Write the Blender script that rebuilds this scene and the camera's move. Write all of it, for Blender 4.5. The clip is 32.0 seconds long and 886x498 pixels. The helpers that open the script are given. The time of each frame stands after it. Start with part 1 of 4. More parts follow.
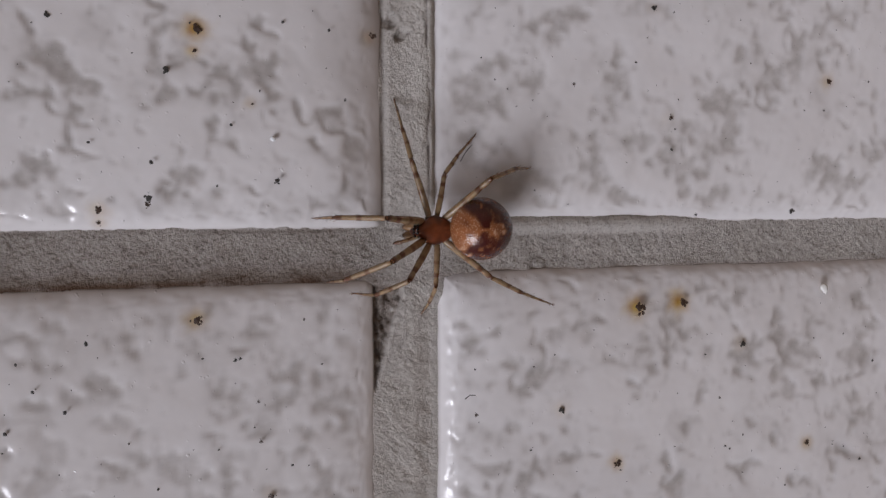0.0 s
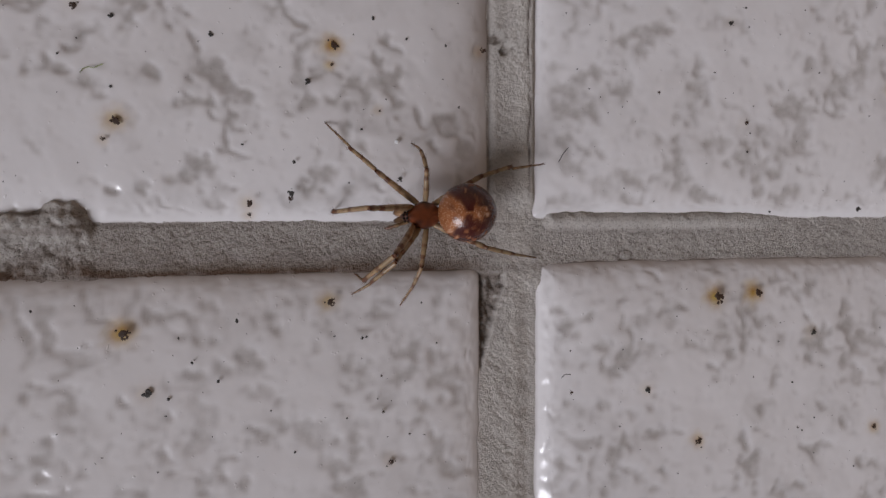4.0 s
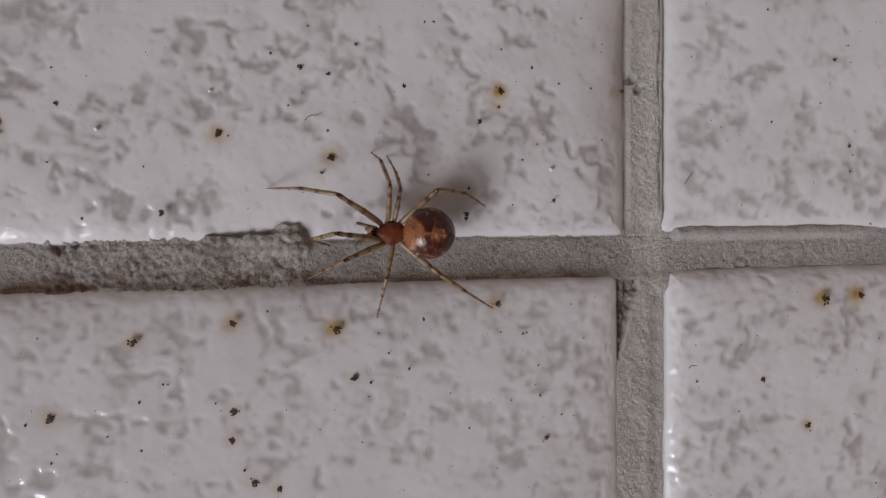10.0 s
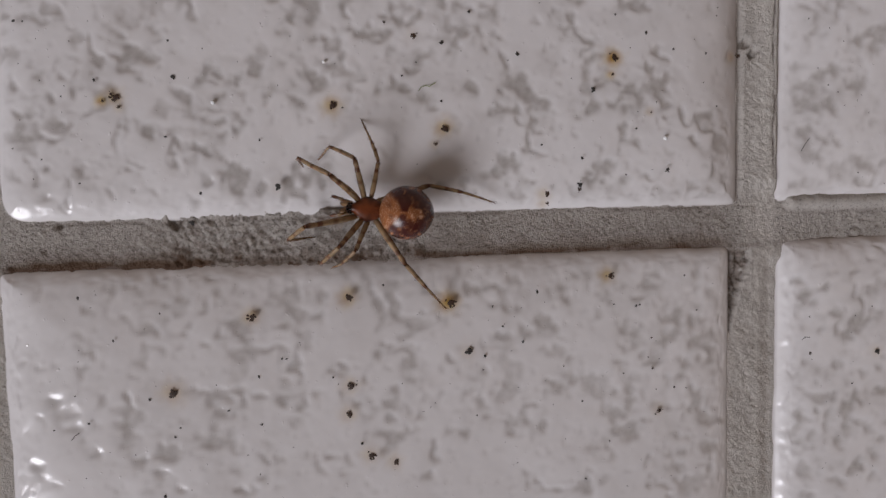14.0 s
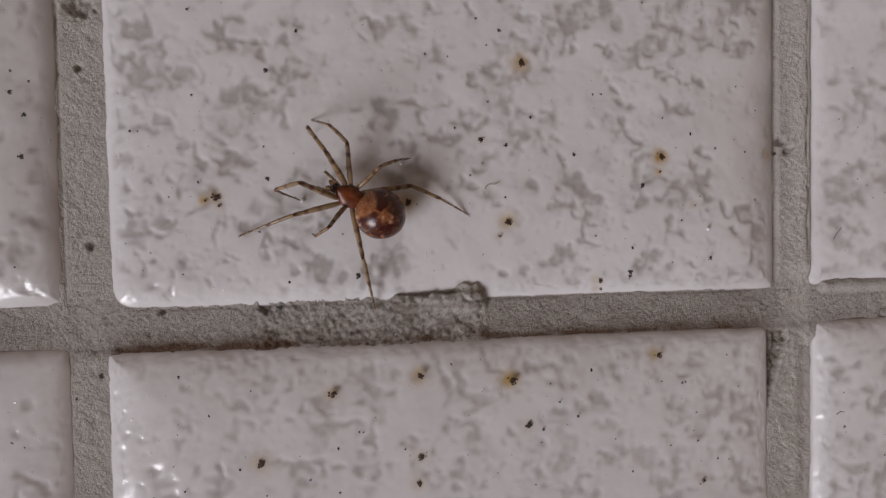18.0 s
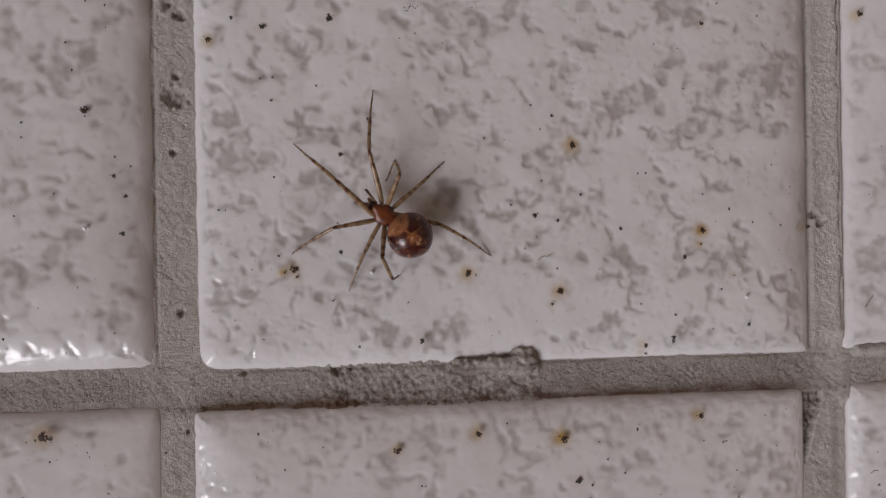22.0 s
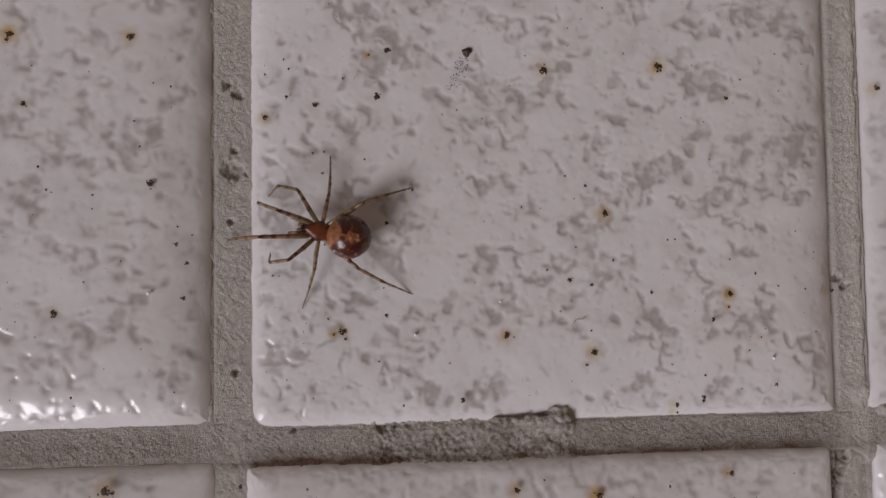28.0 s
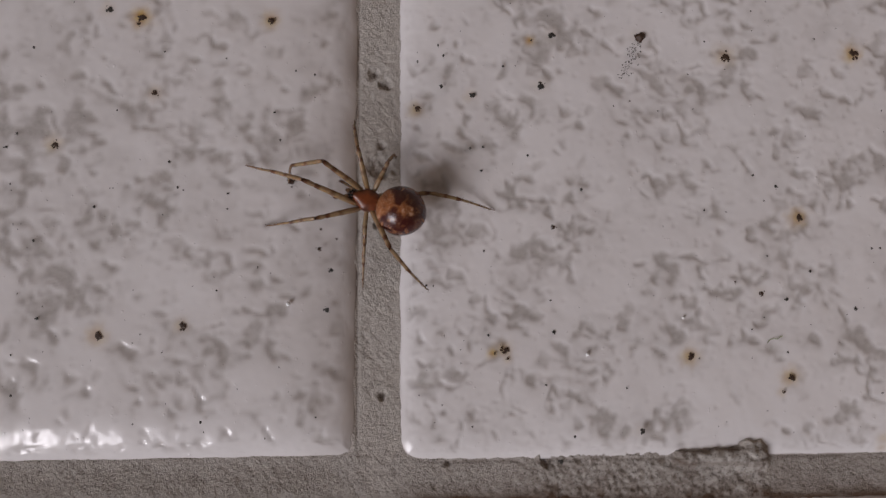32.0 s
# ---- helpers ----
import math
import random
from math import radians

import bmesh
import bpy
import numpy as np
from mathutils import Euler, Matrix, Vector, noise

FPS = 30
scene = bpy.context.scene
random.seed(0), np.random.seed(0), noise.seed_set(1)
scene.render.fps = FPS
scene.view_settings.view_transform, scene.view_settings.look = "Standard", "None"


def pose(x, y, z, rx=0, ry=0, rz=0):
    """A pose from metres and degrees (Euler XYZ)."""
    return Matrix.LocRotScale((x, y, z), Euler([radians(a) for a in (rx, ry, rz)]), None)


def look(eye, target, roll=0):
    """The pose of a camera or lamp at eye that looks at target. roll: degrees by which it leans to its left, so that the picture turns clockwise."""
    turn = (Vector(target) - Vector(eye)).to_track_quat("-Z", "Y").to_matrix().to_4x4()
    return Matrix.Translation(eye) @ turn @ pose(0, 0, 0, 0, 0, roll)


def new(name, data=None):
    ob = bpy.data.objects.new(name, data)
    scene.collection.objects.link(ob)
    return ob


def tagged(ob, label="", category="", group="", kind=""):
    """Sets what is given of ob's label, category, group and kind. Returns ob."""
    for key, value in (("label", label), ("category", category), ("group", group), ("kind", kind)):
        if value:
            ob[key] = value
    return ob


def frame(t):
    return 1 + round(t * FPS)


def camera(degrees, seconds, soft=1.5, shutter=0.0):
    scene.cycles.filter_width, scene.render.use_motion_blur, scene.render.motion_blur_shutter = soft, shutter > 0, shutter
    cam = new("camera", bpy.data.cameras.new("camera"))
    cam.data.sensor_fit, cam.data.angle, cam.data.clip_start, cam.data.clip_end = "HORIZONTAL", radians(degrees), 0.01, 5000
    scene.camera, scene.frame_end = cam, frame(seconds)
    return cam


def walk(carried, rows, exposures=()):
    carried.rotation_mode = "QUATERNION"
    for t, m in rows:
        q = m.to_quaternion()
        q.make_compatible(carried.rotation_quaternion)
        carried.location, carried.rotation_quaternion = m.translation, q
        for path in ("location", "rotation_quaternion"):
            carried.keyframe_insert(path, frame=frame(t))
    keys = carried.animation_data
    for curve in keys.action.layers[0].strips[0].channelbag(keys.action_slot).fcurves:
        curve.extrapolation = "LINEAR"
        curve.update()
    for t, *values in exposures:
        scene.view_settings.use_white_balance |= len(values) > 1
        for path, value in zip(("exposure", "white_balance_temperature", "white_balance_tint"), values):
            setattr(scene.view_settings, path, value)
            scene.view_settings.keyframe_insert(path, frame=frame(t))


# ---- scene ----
MM = 0.001
cam = camera(65.55, 32.0)
# seconds, eye in millimetres over the tiles, turn in degrees
ROWS = [
    (0.0, 38.79, 1.23, 34.51, -3.93, -15.60, -0.15),
    (0.5, 38.14, 0.07, 33.67, -3.57, -16.10, -0.21),
    (1.0, 38.41, -0.23, 34.22, -3.14, -15.64, -0.36),
    (1.5, 38.23, 0.17, 34.95, -3.02, -15.30, -0.30),
    (2.0, 37.67, 0.47, 35.47, -3.01, -14.87, -0.44),
    (2.5, 35.92, 0.23, 35.97, -2.58, -14.50, -0.49),
    (3.0, 35.20, 0.32, 36.34, -2.44, -13.98, -0.56),
    (3.5, 34.14, -0.04, 36.83, -2.63, -13.77, -0.12),
    (5.5, 32.22, 0.93, 39.10, -2.29, -12.70, -0.45),
    (6.0, 31.35, 0.68, 39.61, -2.38, -12.50, -0.33),
    (6.5, 31.40, 0.79, 39.57, -2.53, -12.44, -0.30),
    (7.0, 31.50, 0.83, 39.84, -2.58, -12.28, -0.31),
    (7.5, 31.08, 0.71, 40.07, -2.68, -12.24, -0.30),
    (8.0, 30.09, 0.54, 40.82, -2.86, -11.69, -0.29),
    (8.5, 28.54, 0.61, 41.74, -2.53, -11.03, -0.45),
    (9.0, 27.02, 0.14, 42.33, -2.18, -10.73, -0.45),
    (9.5, 26.19, 0.50, 42.78, -2.43, -10.08, -0.54),
    (10.0, 25.34, 0.93, 43.33, -2.14, -9.66, -0.73),
    (10.5, 23.79, -1.05, 43.69, -1.77, -9.55, -0.77),
    (11.0, 23.80, 0.74, 41.44, -1.96, -10.13, -1.42),
    (11.5, 20.87, 2.30, 39.58, -1.32, -9.28, -1.65),
    (12.0, 20.29, 1.88, 39.46, -1.51, -8.85, -1.32),
    (12.5, 20.37, 1.17, 40.33, -1.76, -8.70, -1.50),
    (13.0, 19.18, 0.55, 40.98, -2.18, -8.36, -1.11),
    (13.5, 19.46, 0.38, 41.41, -2.29, -8.13, -1.19),
    (14.0, 19.58, 0.77, 41.85, -4.03, -8.10, -1.39),
    (14.5, 18.94, 0.86, 41.84, -3.66, -8.30, -1.15),
    (16.5, 17.28, 2.12, 43.86, -2.86, -7.70, -1.15),
    (17.0, 16.67, 2.53, 44.16, -2.53, -7.53, -1.08),
    (17.5, 16.25, 3.52, 44.60, -1.92, -7.24, -1.19),
    (18.0, 15.64, 4.86, 45.26, -1.83, -7.18, -1.15),
    (18.5, 14.54, 4.71, 46.79, -0.71, -6.55, -0.71),
    (19.0, 14.39, 7.31, 47.90, -0.20, -6.29, -0.82),
    (19.5, 14.52, 7.80, 47.60, 0.37, -6.16, -0.99),
    (20.0, 14.27, 7.52, 47.63, 0.65, -6.07, -0.97),
    (20.5, 14.37, 7.54, 47.62, 0.37, -5.83, -0.94),
    (21.0, 14.41, 7.83, 47.76, 0.15, -5.77, -0.97),
    (21.5, 13.90, 7.87, 47.92, 0.17, -5.94, -0.98),
    (22.0, 12.54, 8.29, 48.81, -0.04, -5.56, -0.91),
    (22.5, 11.65, 8.26, 49.67, 0.86, -4.88, -0.98),
    (23.0, 12.11, 8.94, 49.67, 1.53, -4.88, -0.95),
    (23.5, 12.31, 9.14, 49.33, 1.31, -5.06, -0.86),
    (24.0, 12.44, 9.86, 49.49, 1.34, -5.26, -0.93),
    (24.5, 12.46, 9.85, 49.60, 1.47, -5.15, -0.98),
    (26.5, 12.56, 10.60, 49.73, 1.65, -5.18, -1.03),
    (27.0, 12.39, 10.52, 49.88, 2.03, -5.12, -1.05),
    (27.5, 11.46, 10.57, 50.43, 2.23, -4.94, -1.07),
    (28.0, 10.30, 10.81, 51.47, 2.45, -4.47, -0.79),
    (28.5, 8.13, 9.89, 52.90, 3.04, -3.87, -0.49),
    (29.0, 5.61, 9.74, 54.61, 4.16, -2.99, -0.02),
    (29.5, 5.79, 9.94, 54.24, 4.08, -2.90, -0.17),
    (30.0, 5.45, 9.03, 54.22, 3.66, -2.79, -0.25),
    (30.5, 3.39, 5.66, 52.28, 2.99, -3.39, -0.15),
    (31.0, 1.12, 6.07, 49.85, 3.58, -3.04, 0.02),
    (31.5, 0.07, 8.37, 47.25, 4.78, -2.81, -0.23),
    (32.0, 0.83, 9.27, 44.71, 5.42, -2.60, -0.34),
]
walk(cam, [(t, pose(x * MM, y * MM, z * MM, rx, ry, rz)) for t, x, y, z, rx, ry, rz in ROWS],
     exposures=[(0.0, -0.38, 6350, 15), (6.0, -0.47, 6440, 14), (12.0, -0.44, 6500, 14), (20.0, -0.50, 6700, 16), (32.0, -0.55, 6740, 17)])

# ---- light: an overcast day, brightest low over the open side of the added porch ----
SUN_FROM = Vector((-0.65, -0.62, 0.56)).normalized()
sun = bpy.data.lights.new("sun", "SUN")
sun.energy, sun.angle, sun.color = 2.6, radians(26), (0.92, 0.94, 1.0)
sun_ob = new("sun", sun)
sun_ob.matrix_world = look(SUN_FROM * 3, (0, 0, 0))
world = bpy.data.worlds.new("sky")
world.use_nodes = True
scene.world = world
wn = world.node_tree.nodes
sky = wn.new("ShaderNodeTexSky")
sky.sky_type, sky.sun_disc = "NISHITA", False
sky.sun_elevation = math.asin(SUN_FROM.z)
sky.sun_rotation = math.atan2(SUN_FROM.x, SUN_FROM.y)
sky.air_density, sky.dust_density, sky.ozone_density = 1.0, 6.0, 0.6
cloud_cover = wn.new("ShaderNodeHueSaturation")  # thin cloud pales the blue
cloud_cover.inputs["Saturation"].default_value = 0.15
world.node_tree.links.new(sky.outputs["Color"], cloud_cover.inputs["Color"])
world.node_tree.links.new(cloud_cover.outputs["Color"], wn["Background"].inputs["Color"])
wn["Background"].inputs["Strength"].default_value = 0.027


# ---- noise ----
TABLES = [np.random.RandomState(40 + i).rand(256, 256) for i in range(12)]


def vnoise(x, y, k=0):
    """Smooth random height from 0 to 1, one cell per unit."""
    tab = TABLES[k % 12]
    xi, yi = np.floor(x).astype(int), np.floor(y).astype(int)
    fx, fy = x - xi, y - yi
    fx, fy = fx * fx * fx * (fx * (fx * 6 - 15) + 10), fy * fy * fy * (fy * (fy * 6 - 15) + 10)
    a, b = tab[xi & 255, yi & 255], tab[(xi + 1) & 255, yi & 255]
    c, d = tab[xi & 255, (yi + 1) & 255], tab[(xi + 1) & 255, (yi + 1) & 255]
    return (a * (1 - fx) + b * fx) * (1 - fy) + (c * (1 - fx) + d * fx) * fy


def fbm(x, y, k=0, octaves=3):
    total, weight, norm = 0.0, 1.0, 0.0
    for i in range(octaves):
        ca, sa = math.cos(0.7 * i + 0.4), math.sin(0.7 * i + 0.4)
        total = total + weight * vnoise((x * ca - y * sa) * 2 ** i + 17 * i, (x * sa + y * ca) * 2 ** i + 9 * i, k + i)
        norm, weight = norm + weight, weight * 0.5
    return total / norm


def step(a, b, v):
    u = np.clip((v - a) / (b - a), 0, 1)
    return u * u * (3 - 2 * u)


# ---- materials ----
def material(name):
    m = bpy.data.materials.new(name)
    m.use_nodes = True
    nodes = m.node_tree.nodes
    return m, nodes, m.node_tree.links, nodes["Principled BSDF"]


def node(nodes, kind, **values):
    n = nodes.new(kind)
    for key, value in values.items():
        n.inputs[key.replace("_", " ")].default_value = value
    return n


def mix(nodes, links, fac, a, b, blend="MIX"):
    n = nodes.new("ShaderNodeMix")
    n.data_type, n.blend_type = "RGBA", blend
    for socket, value in ((n.inputs[0], fac), (n.inputs[6], a), (n.inputs[7], b)):
        if hasattr(value, "is_linked"):
            links.new(value, socket)
        else:
            socket.default_value = value if not isinstance(value, tuple) else (*value, 1)
    return n.outputs[2]


def ramp(nodes, links, value, lo, hi, to_lo=0.0, to_hi=1.0):
    n = nodes.new("ShaderNodeMapRange")
    for i, v in enumerate((lo, hi, to_lo, to_hi)):
        n.inputs[i + 1].default_value = v
    links.new(value, n.inputs[0])
    return n.outputs[0]


def attribute(nodes, name):
    n = nodes.new("ShaderNodeAttribute")
    n.attribute_name = name
    return n.outputs["Fac"]


def noise_node(nodes, links, scale, detail=3.0, rough=0.55):
    co = nodes.new("ShaderNodeTexCoord")
    n = node(nodes, "ShaderNodeTexNoise", Scale=scale, Detail=detail, Roughness=rough)
    links.new(co.outputs["Object"], n.inputs["Vector"])
    return n.outputs["Fac"]


def bump(nodes, links, height, strength, distance, bsdf):
    n = node(nodes, "ShaderNodeBump", Strength=strength, Distance=distance)
    links.new(height, n.inputs["Height"])
    links.new(n.outputs["Normal"], bsdf.inputs["Normal"])


def glaze_material():
    m, nodes, links, bsdf = material("white_glaze")
    cloud = ramp(nodes, links, noise_node(nodes, links, 160, 4), 0.3, 0.7)
    white = mix(nodes, links, cloud, (0.70, 0.675, 0.675), (0.76, 0.74, 0.745))
    thin = attribute(nodes, "thin")
    fine = ramp(nodes, links, noise_node(nodes, links, 2600, 3), 0.35, 0.7, 0.75, 1.0)
    amount = nodes.new("ShaderNodeMath")
    amount.operation = "MULTIPLY"
    links.new(thin, amount.inputs[0])
    links.new(fine, amount.inputs[1])
    col = mix(nodes, links, amount.outputs[0], white, (0.375, 0.346, 0.327))
    col = mix(nodes, links, attribute(nodes, "grime_and_shade"), col, (0.26, 0.215, 0.19))
    rusty = mix(nodes, links, ramp(nodes, links, noise_node(nodes, links, 1800, 4), 0.35, 0.65), (0.56, 0.39, 0.10), (0.40, 0.20, 0.04))
    col = mix(nodes, links, attribute(nodes, "rust"), col, rusty)
    links.new(col, bsdf.inputs["Base Color"])
    rough = ramp(nodes, links, noise_node(nodes, links, 700, 4), 0.3, 0.75, 0.13, 0.24)
    links.new(rough, bsdf.inputs["Roughness"])
    bsdf.inputs["IOR"].default_value = 1.58
    # soft waves, and pimples and pinholes finer than a tenth of a millimetre
    wave = node(nodes, "ShaderNodeBump", Strength=0.08, Distance=0.00006)
    links.new(noise_node(nodes, links, 1500, 2), wave.inputs["Height"])
    pimple = node(nodes, "ShaderNodeBump", Strength=0.4, Distance=0.00005)
    links.new(ramp(nodes, links, noise_node(nodes, links, 3800, 1, 0.4), 0.735, 0.83), pimple.inputs["Height"])
    links.new(wave.outputs["Normal"], pimple.inputs["Normal"])
    links.new(pimple.outputs["Normal"], bsdf.inputs["Normal"])
    return m


def grout_material():
    m, nodes, links, bsdf = material("cement_grout")
    a = ramp(nodes, links, noise_node(nodes, links, 420, 5, 0.65), 0.3, 0.7)
    col = mix(nodes, links, a, (0.415, 0.383, 0.352), (0.50, 0.464, 0.430))
    grains = ramp(nodes, links, noise_node(nodes, links, 6400, 3, 0.6), 0.36, 0.46)
    col = mix(nodes, links, grains, (0.245, 0.220, 0.198), col)
    sand = ramp(nodes, links, noise_node(nodes, links, 8500, 2, 0.5), 0.60, 0.68)
    col = mix(nodes, links, sand, col, (0.55, 0.53, 0.49))
    col = mix(nodes, links, attribute(nodes, "pale"), col, (0.58, 0.545, 0.505))
    col = mix(nodes, links, attribute(nodes, "grime_and_shade"), col, (0.11, 0.068, 0.045))
    links.new(col, bsdf.inputs["Base Color"])
    bsdf.inputs["Roughness"].default_value = 0.9
    bsdf.inputs["Specular IOR Level"].default_value = 0.25
    bump(nodes, links, noise_node(nodes, links, 7000, 4, 0.7), 0.9, 0.0002, bsdf)
    return m


def plain_material(name, a, b, scale, roughness, relief=0.0, distance=0.0001):
    m, nodes, links, bsdf = material(name)
    f = noise_node(nodes, links, scale, 5, 0.6)
    links.new(mix(nodes, links, ramp(nodes, links, f, 0.32, 0.68), a, b), bsdf.inputs["Base Color"])
    bsdf.inputs["Roughness"].default_value = roughness
    if relief:
        bump(nodes, links, f, relief, distance, bsdf)
    return m


def shell_material(name, pale, dark, roughness, scale, light=0.0, dots=None):
    """Insect-like shell: pale ground with dark marks from the mesh's own band or mark."""
    m, nodes, links, bsdf = material(name)
    f = ramp(nodes, links, noise_node(nodes, links, scale, 4, 0.6), 0.3, 0.7)
    base = mix(nodes, links, f, pale, tuple(c * 0.72 for c in pale))
    if dots:
        co = nodes.new("ShaderNodeTexCoord")
        v = node(nodes, "ShaderNodeTexVoronoi", Scale=10000.0)
        links.new(co.outputs["Object"], v.inputs["Vector"])
        base = mix(nodes, links, ramp(nodes, links, v.outputs["Distance"], 0.12, 0.38, 0.55, 0.0), base, dots)
    mark = attribute(nodes, "mark")
    col = mix(nodes, links, mark, base, dark)
    if dots:
        col = mix(nodes, links, ramp(nodes, links, mark, 0.0, -1.0, 0.0, 0.45), col, dots)
    links.new(col, bsdf.inputs["Base Color"])
    bsdf.inputs["Roughness"].default_value = roughness
    bsdf.inputs["Subsurface Weight"].default_value = light
    bsdf.inputs["Subsurface Radius"].default_value = (0.0004, 0.0002, 0.0001)
    bump(nodes, links, v.outputs["Distance"] if dots else noise_node(nodes, links, scale * 3, 3), 0.35, -0.00003 if dots else 0.00004, bsdf)
    return m


GLAZE = glaze_material()
GROUT = grout_material()
SPECK = plain_material("burnt_iron", (0.022, 0.012, 0.008), (0.075, 0.036, 0.018), 9000, 0.55, 0.6, 0.00005)
SOOT = plain_material("black_grit", (0.018, 0.016, 0.015), (0.06, 0.055, 0.05), 9000, 0.6, 0.5, 0.00005)
CONCRETE = plain_material("grey_screed", (0.24, 0.23, 0.215), (0.34, 0.325, 0.30), 60, 0.9, 0.4, 0.001)
PLASTER = plain_material("painted_plaster", (0.40, 0.30, 0.22), (0.48, 0.37, 0.28), 12, 0.9, 0.3, 0.001)
ABDOMEN = shell_material("abdomen_skin", (0.32, 0.115, 0.042), (0.055, 0.010, 0.007), 0.20, 1500, 0.12, (0.72, 0.50, 0.34))
CARAPACE = shell_material("carapace", (0.22, 0.055, 0.017), (0.055, 0.014, 0.006), 0.34, 1800, 0.1)
LEG = shell_material("leg_skin", (0.345, 0.232, 0.128), (0.115, 0.046, 0.022), 0.27, 2500, 0.45)
EYE = plain_material("eye_black", (0.006, 0.005, 0.005), (0.012, 0.010, 0.009), 3000, 0.08)
MOUTH = shell_material("mouthparts", (0.36, 0.20, 0.09), (0.05, 0.02, 0.01), 0.35, 2200, 0.1)
BEAD = plain_material("clear_droplet", (0.82, 0.84, 0.86), (0.92, 0.93, 0.94), 3000, 0.04)
FIBRE = plain_material("green_fibre", (0.22, 0.30, 0.10), (0.34, 0.38, 0.18), 3000, 0.6)
FLAKE = plain_material("white_flake", (0.78, 0.77, 0.74), (0.86, 0.85, 0.82), 2500, 0.45, 0.4, 0.00005)


# ---- mesh helpers ----
def grid_mesh(name, gx, gy, gz, mat, **fields):
    """A sheet of quads over the millimetre grid gx, gy, with float fields on its points."""
    nx, ny = gx.shape
    me = bpy.data.meshes.new(name)
    co = np.stack([gx, gy, gz], -1).reshape(-1, 3) * MM
    me.vertices.add(len(co))
    me.vertices.foreach_set("co", co.astype(np.float32).ravel())
    i = np.arange(nx * ny).reshape(nx, ny)
    quads = np.stack([i[:-1, :-1], i[1:, :-1], i[1:, 1:], i[:-1, 1:]], -1).reshape(-1, 4)
    me.loops.add(quads.size)
    me.loops.foreach_set("vertex_index", quads.astype(np.int32).ravel())
    me.polygons.add(len(quads))
    me.polygons.foreach_set("loop_start", np.arange(0, quads.size, 4, dtype=np.int32))
    me.update(calc_edges=True)
    me.shade_smooth()
    for key, values in fields.items():
        at = me.attributes.new(key, "FLOAT", "POINT")
        at.data.foreach_set("value", np.ascontiguousarray(values, dtype=np.float32).ravel())
    me.materials.append(mat)
    me.validate()
    return me


def part(name, bm, mat, parent, label=""):
    """One mesh object under a thing or under a part."""
    if isinstance(bm, bpy.types.Mesh):
        me = bm
    else:
        me = bpy.data.meshes.new(name)
        bm.to_mesh(me)
        bm.free()
        me.shade_smooth()
        me.materials.append(mat)
    ob = new(name, me)
    ob.parent = parent
    return tagged(ob, label) if label else ob


def box(bm, x0, x1, y0, y1, z0, z1):
    vs = [bm.verts.new((x * MM, y * MM, z * MM)) for x in (x0, x1) for y in (y0, y1) for z in (z0, z1)]
    for q in ((0, 1, 3, 2), (4, 6, 7, 5), (0, 4, 5, 1), (2, 3, 7, 6), (0, 2, 6, 4), (1, 5, 7, 3)):
        bm.faces.new([vs[i] for i in q])


def blob(bm, centre, size, rng, rough=0.25, level=2):
    """A small uneven lump."""
    made = bmesh.ops.create_icosphere(bm, subdivisions=level, radius=1.0)["verts"]
    ph = [rng.uniform(0, 6.28) for _ in range(6)]
    for v in made:
        n = v.co.copy()
        k = 1 + rough * (math.sin(3 * n.x + ph[0]) * math.sin(3 * n.y + ph[1]) + 0.6 * math.sin(5 * n.z + 4 * n.x + ph[2]))
        v.co = Vector((centre[i] + n[i] * size[i] * k for i in range(3))) * MM
    return made


def lines(*stops):
    """Grid lines: alternating position and spacing."""
    out = []
    for a, gap, b in zip(stops[0::2], stops[1::2], stops[2::2]):
        out.append(np.linspace(a, b, max(2, int(round((b - a) / gap)) + 1))[:-1])
    return np.concatenate(out + [np.array([stops[-1]])])


# ---- the floor: screed, tiles and joints ----
SPECKS_CENTRE = [
    (36.54, 9.24, 0.25, 1), (36.44, 8.23, 0.11, 0.6), (35.19, 7.26, 0.16, 0), (40.07, 2.22, 0.14, 0), (34.24, 1.43, 0.18, 0),
    (34.2, 1.09, 0.14, 0), (32.14, 0.87, 0.2, 0.3), (32.12, 0.27, 0.11, 0.3), (38.98, 5.87, 0.07, 0.3), (43.38, 6.24, 0.07, 0),
    (44.83, 9.43, 0.14, 0.3), (19.09, 6.39, 0.26, 0.7), (24.01, 10.53, 0.18, 0.1), (25.65, 10.07, 0.13, 0), (30.29, 9.47, 0.13, 0),
    (25.77, 5, 0.26, 0.6), (25.18, 4.08, 0.1, 0.3), (31.71, 13.47, 0.08, 0), (32.26, 13.49, 0.08, 0), (6.87, 6.94, 0.22, 0.5)]
SPECKS_CENTRE += [
    (7.06, 6.37, 0.11, 0.3), (6.17, 6.72, 0.11, 0.8), (10.11, 8.06, 0.13, 0), (15.74, 1.63, 0.19, 0.1), (24.5, 12.99, 0.08, 0),
    (26.78, 15.56, 0.28, 0.7), (1.19, 22.89, 0.22, 0.5), (4.85, 23.77, 0.19, 0.2), (10.2, 14.94, 0.16, 0), (5.57, 20.28, 0.09, 0),
    (4.72, 20.19, 0.09, 0), (25.33, 17.67, 0.13, 0), (23.76, 18.42, 0.09, 0), (22.24, 11.25, 0.09, 0), (36.67, 24.5, 0.16, 0.2),
    (2.86, 24.38, 0.13, 0), (9.53, 24.49, 0.26, 0.1), (10.35, 28.08, 0.23, 0.1), (8.92, 27.65, 0.1, 0.8), (16.29, 27.93, 0.29, 0.1)]
SPECKS_CENTRE += [
    (22.26, 26.68, 0.33, 0.4), (31.27, 26.97, 0.29, 0.8), (15.52, 23.51, 0.07, 0)]
